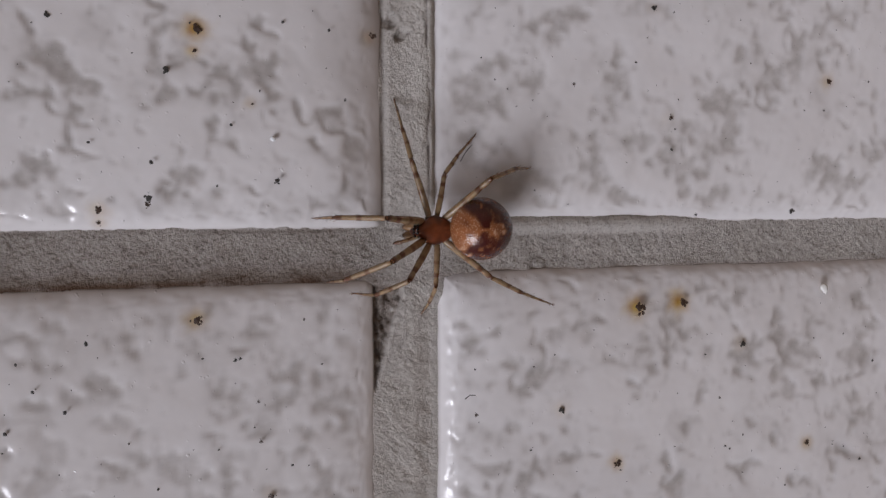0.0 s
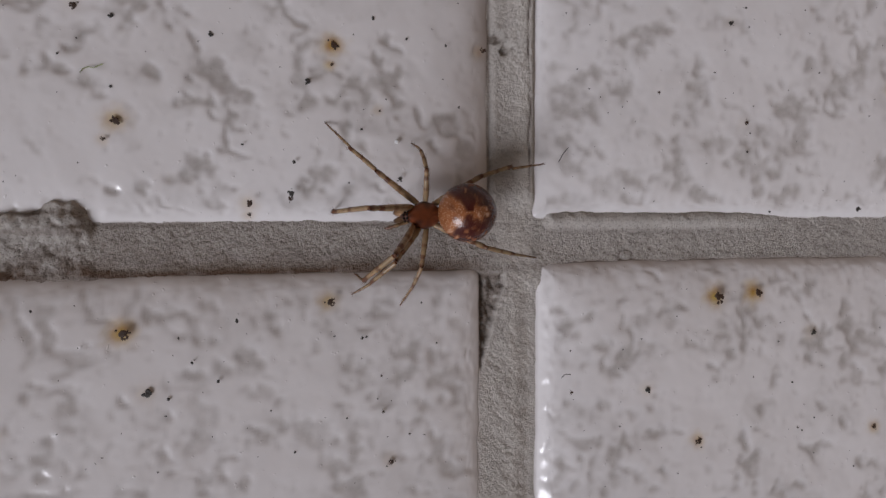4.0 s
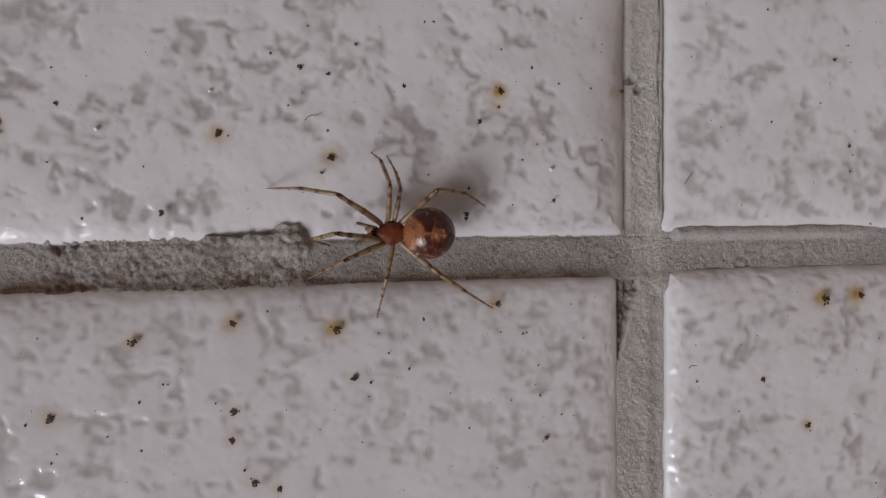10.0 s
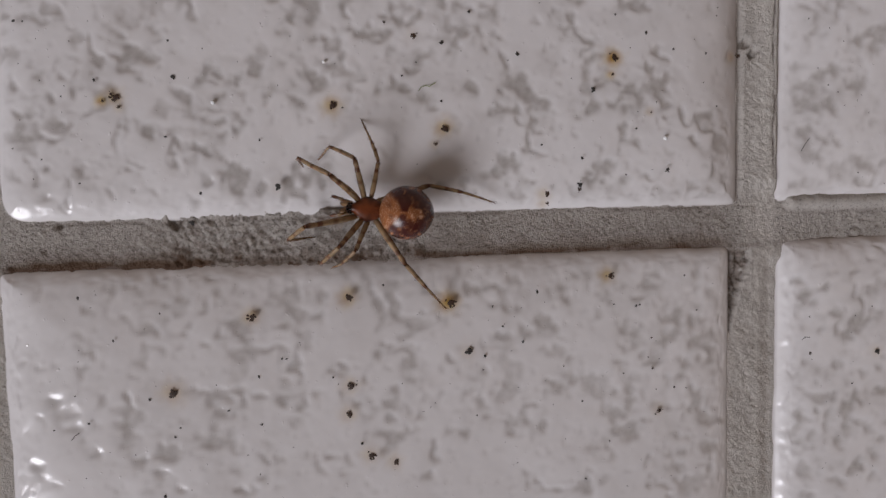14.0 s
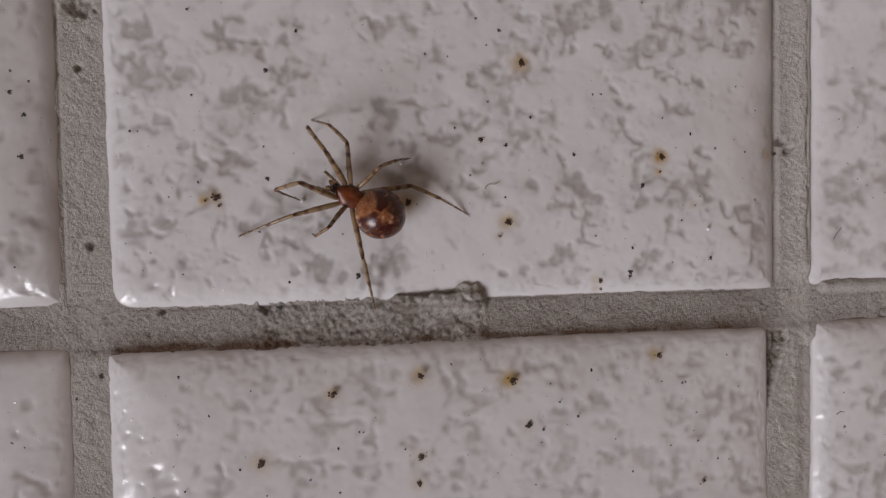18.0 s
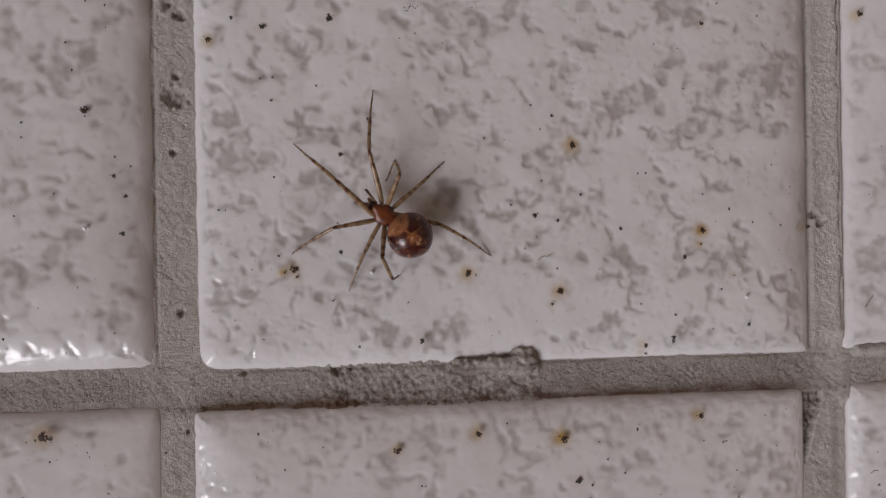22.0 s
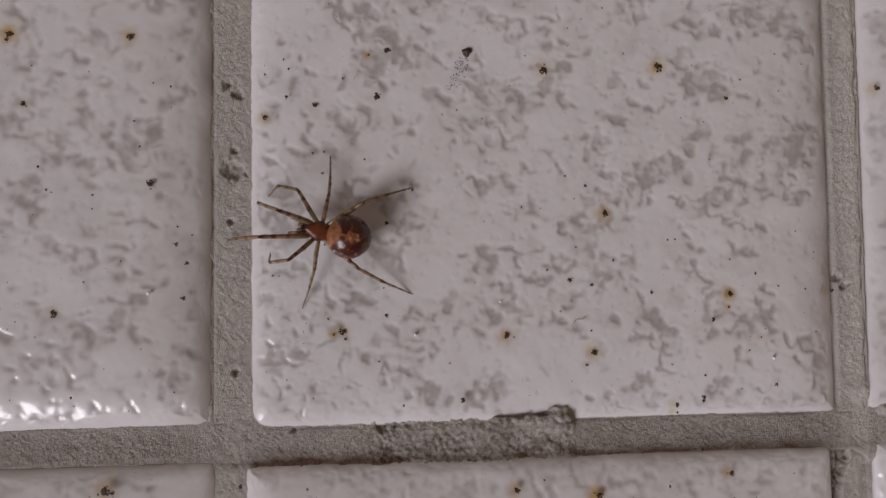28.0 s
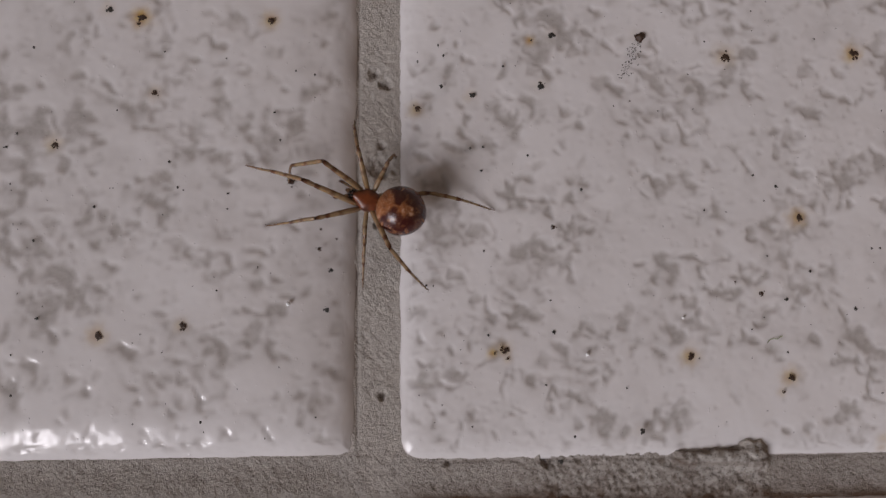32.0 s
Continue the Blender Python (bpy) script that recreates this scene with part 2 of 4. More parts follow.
SPECKS_LEFT = [
    (-6.97, 17.89, 0.28, 0), (-5.17, 13.51, 0.16, 0), (-4.38, 12.13, 0.16, 0), (-4.63, 9.59, 0.19, 0), (-5.05, 14.82, 0.09, 0),
    (-3.99, 14.18, 0.09, 0), (-16.91, 28.91, 0.3, 0.9), (-15.87, 23.75, 0.2, 0.3), (-19.03, 29.4, 0.24, 0.2), (-17.09, 28.42, 0.15, 0.6),
    (-8.42, 28.82, 0.24, 0.7), (-22.11, 20.33, 0.24, 0.4), (-23.16, 14.05, 0.09, 0), (-22.75, 9.15, 0.12, 0), (-18.94, 8.02, 0.29, 0.5),
    (-13.72, 8.63, 0.21, 0.3), (-24.56, 21.02, 0.09, 0)]
SPECKS_BELOW = [
    (36.19, -4.44, 0.23, 0.6), (37.93, -6.47, 0.09, 0), (39.04, -10.56, 0.09, 0), (38.95, -8.59, 0.07, 0), (19.61, -5.12, 0.26, 0.6),
    (25.82, -5.71, 0.29, 0.9), (26.94, -8.88, 0.23, 0.2), (19.63, -10.53, 0.23, 0.3), (19.45, -12.31, 0.23, 0.3), (39.53, -13.42, 0.16, 0.2),
    (38.15, -6.38, 0.08, 0), (20.67, -14.99, 0.25, 0.3), (22.18, -15.52, 0.22, 0.3), (13.87, -6.01, 0.22, 0.5), (9.18, -10.39, 0.3, 0.4),
    (14.17, -12.6, 0.08, 0), (9.16, -12.98, 0.08, 0)]
SPECKS_CORNER = [
    (-9.5, -4.24, 0.19, 0.3), (-10.11, -4.13, 0.36, 0.6)]
SPECKS_RIGHT = [
    (61.8, 5.94, 0.14, 0.1), (72.68, 8.37, 0.2, 0.4), (70.29, 0.64, 0.18, 0), (60.62, 11.9, 0.16, 0.1), (55.78, 7.51, 0.09, 0),
    (61.92, 4.13, 0.09, 0), (63.58, 0.42, 0.09, 0), (49.26, 25.47, 0.2, 0.5)]
SPECKS_FAR = [
    (60.03, -4.87, 0.29, 1), (62.88, -4.7, 0.29, 1), (55.3, -10.38, 0.18, 0.2), (58.81, -13.76, 0.18, 0.6), (67.04, -7.34, 0.2, 0.2),
    (72.02, -13.9, 0.18, 0.6), (50.22, -10.2, 0.11, 0)]
SPECKS_JOINT = [
    (10.54, -0.33, 0.16, 0), (18.48, -0.46, 0.13, 0), (-0.8, -4.31, 0.16, 0), (-2.27, -5.76, 0.09, 0)]

JOINT = -0.86
LEFT, CENTRE, RIGHT = (-47.75, -2.75, 0.06), (-0.02, 45.42, -0.20), (47.98, 93.0, -0.06)
LOW_LEFT, LOW, LOW_RIGHT = (-47.5, -2.5, -2.40), (-0.43, 44.9, -2.80), (48.34, 93.36, -2.45)


# long dents in the glaze of the middle tile: from, to, half width
DENTS = [(16.1, 25.9, 18.2, 24.3, 0.42), (13.6, 24.7, 14.2, 24.9, 0.5), (17.1, 27.6, 17.7, 26.5, 0.28), (14.0, 27.6, 14.8, 26.7, 0.25)]


def soften(f):
    """A field blurred over its nearest neighbours."""
    for k in (0, 1):
        f = (np.roll(f, 1, k) + 2 * f + np.roll(f, -1, k)) / 4
    return f


def glaze_fields(gx, gy, edge, seed, specks):
    """Height of the glaze, where it is thin and grey, and where rust has run into it."""
    ox, oy = 31.7 * seed, 17.3 * seed
    x, y = gx + ox, gy + oy
    wx = x + 0.75 * (fbm(x / 0.8, y / 0.8, 1, 2) - 0.5)
    wy = y + 0.75 * (fbm(x / 0.8, y / 0.8, 4, 2) - 0.5)
    region = 0.6 * (fbm(x / 2.9, y / 2.9, 7, 2) - 0.5) + 0.22 * (fbm(x / 7, y / 7, 10, 2) - 0.5)
    # the glaze has drawn together in smooth islands; winding furrows are left between them
    isle = fbm(wx / 3.1, wy / 2.8, 0, 2)
    other = fbm(wx / 1.5 + 50, wy / 1.4, 5, 2)
    beads = fbm(x / 0.62, y / 0.56, 4, 2)
    broken = step(0.44, 0.62, fbm(x / 1.8 + 9, y / 1.8, 11, 2) + 0.9 * region)
    furrow = (1 - step(0.0, 0.12, np.abs(isle - 0.50))) * broken
    furrow = np.maximum(furrow, (1 - step(0.0, 0.14, np.abs(other - 0.53))) * step(0.52, 0.68, fbm(x / 1.9 + 3, y / 1.9, 1, 2) + 0.9 * region))
    furrow = furrow * (0.30 + 0.9 * step(0.36, 0.72, beads))
    pools = step(0.60, 0.90, fbm(wx / 0.95, wy / 0.85, 2, 2) + 0.8 * region) * (0.45 + 0.6 * beads)
    smudge = 0.34 * step(0.48, 0.80, fbm(wx / 2.0 + 31, wy / 1.7, 3, 3) + 0.45 * region) * (0.6 + 0.6 * beads)
    pricks = 0.5 * step(0.74, 0.92, fbm(x / 0.36, y / 0.36, 9, 2))
    for ax, ay, bx, by, r in DENTS:
        k = np.clip(((gx - ax) * (bx - ax) + (gy - ay) * (by - ay)) / ((bx - ax) ** 2 + (by - ay) ** 2), 0, 1)
        d = np.hypot(wx - ox - ax - k * (bx - ax), wy - oy - ay - k * (by - ay)) * (0.7 + 0.7 * beads)
        pools = np.maximum(pools * step(r * 0.8, r * 2.0, d), 0.65 * (1 - step(r * 0.4, r * 1.2, d)))
    thin = np.clip(np.maximum.reduce([furrow, pools, pricks]) + smudge, 0, 1) ** 1.35 * step(0.2, 1.6, edge)
    crisp, thin = thin, soften(thin) * {3: 0.85, 4: 0.75, 5: 0.72}.get(seed, 0.92)
    lively = 1 - step(0.5, 3.6 if seed == 2 else 2.6, edge)
    relief = 0.10 * (fbm(x / 2.4, y / 2.4, 3, 2) - 0.5) + 0.02 * step(0.36, 0.66, isle) - 0.05 * thin - 0.06 * crisp + 0.014 * (fbm(x / 0.62, y / 0.62, 6, 2) - 0.5) + {2: 0.035, 5: 0.09, 6: 0.11}.get(seed, 0.05) * lively * (fbm(x / 0.45, y / 0.45, 6, 2) - 0.5)
    rust = np.zeros_like(gx)
    for sx, sy, r, halo in specks:
        d = np.hypot(gx - sx + 0.10, gy - sy - 0.02)
        wob = 0.75 + 0.6 * fbm(gx / 0.35, gy / 0.35, 8, 2)
        rust = np.maximum(rust, min(1, 1.1 * halo) * np.exp(-(d * wob / (1.65 * r + 0.14)) ** 2))
        pit = np.hypot(gx - sx, gy - sy)
        relief = relief * (1 - np.exp(-(pit / (2.0 * r + 0.15)) ** 2))
    return relief, thin, rust


def tile_mesh(rect, top_down, xs, ys, seed, specks):
    x0, x1, y = rect
    y0, y1 = (y - 45.0, y) if top_down else (y, y + 45.0)
    gx, gy = np.meshgrid(xs, ys, indexing="ij")
    # distance in from a rounded outline that wanders a little
    cx, cy, hx, hy = (x0 + x1) / 2, (y0 + y1) / 2, (x1 - x0) / 2 + 0.07, (y1 - y0) / 2 + 0.07
    r = np.where((gx < cx) & (seed == 1), 1.8, 0.55)
    qx, qy = np.abs(gx - cx) - (hx - r), np.abs(gy - cy) - (hy - r)
    inside = r - np.hypot(np.maximum(qx, 0), np.maximum(qy, 0)) - np.minimum(np.maximum(qx, qy), 0)
    inside = inside + 0.16 * (fbm(gx / 2.3 + seed, gy / 2.3, 10, 2) - 0.5) + 0.02 * (vnoise(gx / 0.5, gy / 0.5 + seed, 3) - 0.5)
    u = np.clip(1 - inside / 1.3, 0, 1)
    # the glaze sinks towards the edges, evenly round the corners
    dx, dy = hx - np.abs(gx - cx), hy - np.abs(gy - cy)
    near = np.maximum(-0.6 * np.log(np.exp(-dx / 0.6) + np.exp(-dy / 0.6)) + 0.3 * np.exp(-np.abs(dx - dy) / 0.9), 0)
    z = -0.32 * (1 - np.sqrt(np.maximum(0, 1 - u * u))) - 0.58 * np.exp(-near / 1.75) - 0.28 * np.exp(-near / 4.5) + 0.08
    if seed == 2:  # a broad worn bevel along the lower edge
        z = z - 0.17 * 0.35 * np.log1p(np.exp((2.0 - np.maximum(gy - y0, 0)) / 0.35))
    if seed == 6:  # and a narrow one along a side
        z = z - 0.35 * 0.22 * np.log1p(np.exp((0.75 - np.maximum(gx - x0, 0)) / 0.22))
    z = z - 0.45 * (1 - step(-0.02, 0.16, inside)) + np.minimum(inside, 0) * 4.0
    relief, thin, rust = glaze_fields(gx, gy, inside, seed, specks)
    z = z + relief * step(0.0, 0.7, inside)
    grime_and_shade = (1 - step(0.02, 0.30, inside)) * (0.25 + 0.5 * fbm(gx / 1.1, gy / 1.1, 5, 2))
    # brown dirt from the joint, plus shade of edges sloping away, painted in
    rim = np.exp(-np.maximum(inside, 0) / 0.55) * step(0.0, 0.8, gy - y1 + 1.6) if top_down else np.exp(-np.maximum(x1 - gx, 0) / 2.1)
    grime_and_shade = np.clip(grime_and_shade + rim * (0.15 + 0.75 * fbm(gx / 1.6 + 40, gy / 2.6, 2, 2)), 0, 0.8)
    z = np.maximum(z, -2.0)
    z[0, :], z[-1, :], z[:, 0], z[:, -1] = -6.0, -6.0, -6.0, -6.0
    return grid_mesh("tile", gx, gy, z, GLAZE, thin=thin, rust=rust, grime_and_shade=grime_and_shade)


def joint_sheet(name, xs, ys, parent, label):
    """A stretch of the cement joint: trowelled, sandy, patched and broken away in places."""
    gx, gy = np.meshgrid(xs, ys, indexing="ij")
    z = JOINT + 0.16 * (fbm(gx / 1.4, gy / 1.4, 2) - 0.5) + 0.06 * (fbm(gx / 0.42, gy / 0.42, 4, 3) - 0.5) + 0.085 * (fbm((gx + gy) / 0.22, (gx - gy) / 0.7, 6, 2) - 0.5)
    pits = step(0.78, 0.88, fbm(gx / 0.30, gy / 0.26, 10, 2))
    z = z - 0.06 * pits
    on_row = step(-3.6, -2.9, gy) * (1 - step(0.2, 0.9, gy))
    # coarse patch with a lump that laps onto the tile above
    coarse = step(6.0, 10.0, gx) * (1 - step(24.1, 24.6, gx)) * on_row
    z = z + coarse * (0.10 + 0.30 * (fbm(gx / 0.3 + 7, gy / 0.3, 1, 3) - 0.5))
    wave = fbm(gx / 0.8, gy / 3, 9, 2)
    lump = np.exp(-((gx - 23.1) / 1.1) ** 2) * (1 - step(0.35 + 0.6 * wave, 0.75 + 0.6 * wave, gy)) * step(-1.5, -0.3, gy) * (1 - step(24.15, 24.4, gx))
    lip = step(17.5, 19.0, gx) * (1 - step(23.6, 24.3, gx)) * step(-0.9, -0.2, gy) * (1 - step(0.05 + 0.35 * wave, 0.25 + 0.35 * wave, gy))
    z = z + 0.72 * lump * (0.8 + 0.5 * fbm(gx / 0.4, gy / 0.4, 3)) + 0.55 * lip * (1 - lump) * (0.7 + 0.6 * fbm(gx / 0.35, gy / 0.35, 7))
    # broken corner beside the tile below
    run = np.clip((-3.2 - gy) / 5.4, 0, 1)
    left = 44.55 + 0.25 * run + 0.25 * (vnoise(gy / 0.9, gy * 0, 2) - 0.5)
    right = 46.35 - 0.72 * step(0.05, 0.45, run) - 0.6 * step(0.7, 1.0, run) + 0.4 * (vnoise(gy / 0.8 + 5, gy * 0, 4) - 0.5)
    gone = step(left - 0.1, left + 0.15, gx) * (1 - step(right - 0.12, right + 0.06, gx)) * step(-8.9, -8.3, gy) * (1 - step(-3.35, -3.0, gy))
    z = z - gone * (0.22 + 0.55 * (fbm(gx / 0.32, gy / 0.40, 8) - 0.1))
    # the joint climbs flush with the next tile
    z = z + (0.14 * step(45.4, 45.9, gx) + 0.22 * step(45.9, 47.6, gx) - 1.1 * np.maximum(gx - 47.95, 0)) * step(0.4, 1.6, gy)
    # and lies low along the worn edge
    z = z - 0.30 * step(-2.4, -0.3, gy) * step(2.6, 4.2, -gx) * (1 - step(1.0, 1.4, gy))
    z = z - 0.32 * step(46.9, 48.1, gx) * step(3.6, 4.6, -gy)
    # hairline along the far joint, and pock marks
    crack = np.exp(-((gx - 47.78 - 0.2 * (vnoise(gy / 1.6, gy * 0, 5) - 0.5)) / 0.05) ** 2) * step(0.8, 1.5, gy) * (0.35 + 0.65 * step(0.2, 0.7, vnoise(gy / 1.1, gy * 0 + 3, 7)))
    z = z - 0.16 * crack
    pock = np.zeros_like(z)
    for px, py, pr in ((-1.35, 19.1, 0.66), (-1.2, 20.6, 0.28), (-0.9, 24.8, 0.4), (-1.7, 25.6, 0.3), (45.9, 10.4, 0.32), (46.35, 9.7, 0.25), (54.2, -2.2, 0.45), (9.6, -0.3, 0.35), (3.2, -0.35, 0.2), (-1.1, 4.0, 0.2), (-1.5, 15.2, 0.22)):
        d = np.hypot(gx - px, gy - py) / pr * (0.45 + 1.1 * fbm(gx / 0.35, gy / 0.35, 5, 2))
        pock = np.maximum(pock, 0.4 * np.exp(-((d - 0.9) / 0.28) ** 2) if px > 50 else np.exp(-d ** 4))
    z = z - 0.36 * pock * (0.4 + fbm(gx / 0.3, gy / 0.3, 2))
    # a pale smear over the edge of the next tile
    smear = step(48.6, 49.4, gx) * (1 - step(60, 67, gx)) * step(-0.7, -0.1, gy) * (1 - step(-0.05 + 0.15 * wave, 0.75 + 0.15 * wave, gy))
    z = z + 0.40 * smear
    gap = np.exp(-((gx - 45.45) / 0.10) ** 2) * step(-0.3, 0.3, gy) + 0.8 * np.exp(-((gx + 2.71) / 0.10) ** 2) * step(0.1, 0.6, gy)
    gap = gap + 0.6 * np.exp(-((gy + 0.22 - 0.5 * step(-3, -2, -gx)) / 0.07) ** 2) * step(0.3, 0.6, vnoise(gx / 2.2, gx * 0, 8)) * (1 - step(46, 48, gx))
    z = z - 0.12 * gap
    # brown dirt and the lower tile's shadow, both put into the joint's colour
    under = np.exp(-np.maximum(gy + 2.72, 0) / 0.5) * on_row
    grime_and_shade = np.clip(under * (0.25 + 1.0 * fbm(gx / 2.0, gy / 0.5, 6)) * (0.45 + 0.55 * step(-0.5, 2, gx) * (1 - step(44, 46, gx)) + 0.9 * step(-0.3, 0.6, gx) * (1 - step(7, 13, gx))) + 0.9 * crack + 0.62 * gone * step(0.15, 0.5, fbm(gx / 0.35, gy / 0.35, 11)) + 0.40 * pock * (0.4 + fbm(gx / 0.25, gy / 0.25, 3)) + 0.25 * pits + 0.20 * on_row * step(24.3, 24.8, gx) * (1 - step(43, 46, gx)) * (0.5 + fbm(gx / 1.5, gy / 0.7, 3)) + 1.6 * lip * (1 - lip) + 0.42 * gap * (0.5 + 0.7 * wave) + 0.35 * coarse * step(0.55, 0.68, fbm(gx / 0.6, gy / 0.5, 5)), 0, 1)
    pale = np.clip(0.55 * on_row * (step(45.5, 46.2, gx) * (1 - step(47.8, 48.8, gx)) + 0.6 * step(-2.6, -2.0, gx) * (1 - step(-0.6, 0.0, gx))) + 0.62 * (1 - on_row) * (0.6 + 0.6 * fbm(gx / 1.2, gy / 1.2, 3)) + 0.5 * (lump + lip) * step(0.5, 0.65, fbm(gx / 0.4, gy / 0.4, 10)) + 0.6 * step(46.3, 47.6, gx) * (1 - step(47.9, 48.2, gx)) + 0.6 * smear * wave, 0, 1)
    ob = new(name, grid_mesh(name, gx, gy, z, GROUT, grime_and_shade=grime_and_shade, pale=pale))
    ob.parent = parent
    return tagged(ob, label)


def build_floor():
    bm = bmesh.new()
    box(bm, -20000, 20000, -20000, 20000, -140, -1.6)
    floor = part("floor", bm, CONCRETE, None)
    tagged(floor, "white glazed square tiles with grey cement joints", "floor", "", "structure")
    fine, mid, coarse = 0.12, 0.15, 1.2
    # the six tiles that come into view, finer where they are seen
    edge = 0.055
    plan = [
        (CENTRE, False, lines(-0.12, edge, 1.0, fine, 44.3, edge, 45.52), lines(-0.30, edge, 0.8, fine, 37, coarse, 44.9), 1, SPECKS_CENTRE),
        (LEFT, False, lines(-47.85, coarse, -29, mid, -3.7, edge, -2.60), lines(-0.04, edge, 1.3, mid, 37, coarse, 45.38), 2, SPECKS_LEFT),
        (RIGHT, False, lines(47.75, edge, 48.9, mid, 79, coarse, 92.97), lines(-0.16, edge, 1.0, mid, 37, coarse, 45.04), 3, SPECKS_RIGHT),
        (LOW_LEFT, True, lines(-47.6, coarse, -29, mid, -3.5, edge, -2.40), lines(-47.5, coarse, -14, mid, -3.4, edge, -2.30), 4, SPECKS_CORNER),
        (LOW, True, lines(-0.53, edge, 0.6, mid, 43.9, edge, 45.0), lines(-47.9, coarse, -22, mid, -3.8, edge, -2.70), 5, SPECKS_BELOW),
        (LOW_RIGHT, True, lines(48.24, edge, 49.4, mid, 81, coarse, 93.46), lines(-47.55, coarse, -22, mid, -3.4, edge, -2.35), 6, SPECKS_FAR)]
    tiles = []
    for rect, down, xs, ys, seed, specks in plan:
        tiles.append(part("tile", tile_mesh(rect, down, xs, ys, seed, specks), None, floor))
    # joints
    words = "grey sandy cement joint"
    joint_sheet("joint", lines(-50.5, 0.6, -30, 0.10, 80, 0.6, 96), lines(-4.0, 0.09, 1.7), floor, "grey sandy cement joint with a crumbling patch")
    joint_sheet("joint", lines(-4.0, 0.09, 1.3), lines(1.7, 0.10, 37, 0.6, 46), floor, words)
    joint_sheet("joint", lines(43.6, 0.09, 49.6), lines(1.7, 0.10, 37, 0.6, 46), floor, "grey sandy cement joint with a hairline crack")
    joint_sheet("joint", lines(-4.0, 0.09, 1.3), lines(-48.5, 0.6, -14, 0.10, -4.0), floor, words)
    joint_sheet("joint", lines(43.6, 0.09, 49.6), lines(-48.5, 0.6, -20, 0.10, -4.0), floor, "grey cement joint broken away at a tile corner")
    # plain cement round about, under the tiles that stay out of view
    for x0, x1, y0, y1 in ((-390, 440, 46, 340), (-390, 440, -340, -48.5), (-390, -50.5, -48.5, 46), (96, 440, -48.5, 46)):
        bm = bmesh.new()
        box(bm, x0, x1, y0, y1, -1.5, JOINT)
        part("joint", bm, GROUT, floor, words)
    return floor, tiles


def outer_tiles(floor):
    """Tiles of the same floor beyond the view, two casts laid in turn."""
    casts = []
    for seed in (7, 8):
        xs = lines(-0.1, 0.5, 1.6, 1.6, 43.4, 0.5, 45.1)
        casts.append(tile_mesh((0.0, 45.0, 0.0), False, xs, xs, seed, []))
    for i in range(-7, 9):
        for j in range(-6, 7):
            if -1 <= i <= 1 and -1 <= j <= 0:
                continue
            ob = new("tile", casts[(i * 3 + j * 5) % 2])
            ob.parent = floor
            ob.location = (i * 47.86 * MM, j * 47.83 * MM, 0)


# ---- specks burnt into the glaze ----
def speck_casts():
    casts = []
    for k in range(5):
        rng = random.Random(70 + k)
        bm = bmesh.new()
        blob(bm, (0, 0, 0), (0.52, 0.46, 0.20), rng, 0.10, 2)
        for _ in range(11):
            a = rng.uniform(0, 6.28)
            s, far = rng.uniform(0.12, 0.42), rng.uniform(0.3, 1.0)
            blob(bm, (far * math.cos(a), far * math.sin(a), 0), (s, s * rng.uniform(0.6, 1.2), 0.15), rng, 0.35, 1)
        me = bpy.data.meshes.new("speck")
        bm.to_mesh(me)
        bm.free()
        me.shade_smooth()
        me.materials.append(SPECK if k < 3 else SOOT)
        casts.append(me)
    return casts


def lay_specks(casts, owner, specks, seed, z=0.0):
    rng = random.Random(seed)
    for x, y, r, halo in specks:
        ob = new("speck", casts[rng.randrange(3) if halo >= 0.3 else rng.choice((0, 3, 4))])
        ob.parent = owner
        ob.matrix_basis = pose(x * MM, y * MM, z * MM, 0, 0, rng.uniform(0, 360)) @ Matrix.Diagonal((1.25 * r, 1.25 * r, 0.45 * r, 1))


def scatter_grit(owner, x0, x1, y0, y1, count, seed):
    """Pin-prick dark specks, too many and small to pick apart."""
    rng = random.Random(seed)
    bm = bmesh.new()
    for _ in range(count):
        r = 0.025 + 0.07 * rng.random() ** 3
        blob(bm, (rng.uniform(x0, x1), rng.uniform(y0, y1), 0.07), (r, r * rng.uniform(0.6, 1.4), 0.03), rng, 0.2, 1)
    tagged(part("pin_specks", bm, SOOT, owner, "pin-prick dark specks"), kind="stuff")


# ---- the spider ----
LENGTHS = {1: (3.9, 2.65, 2.85), 2: (3.05, 2.0, 2.25), 3: (2.25, 1.4, 1.75), 4: (3.35, 2.2, 2.35)}
HIPS = {1: (2.78, 0.46), 2: (2.48, 0.60), 3: (2.12, 0.60), 4: (1.84, 0.46)}
THICK = {1: 1.0, 2: 0.92, 3: 0.82, 4: 0.98}
GAIT = []


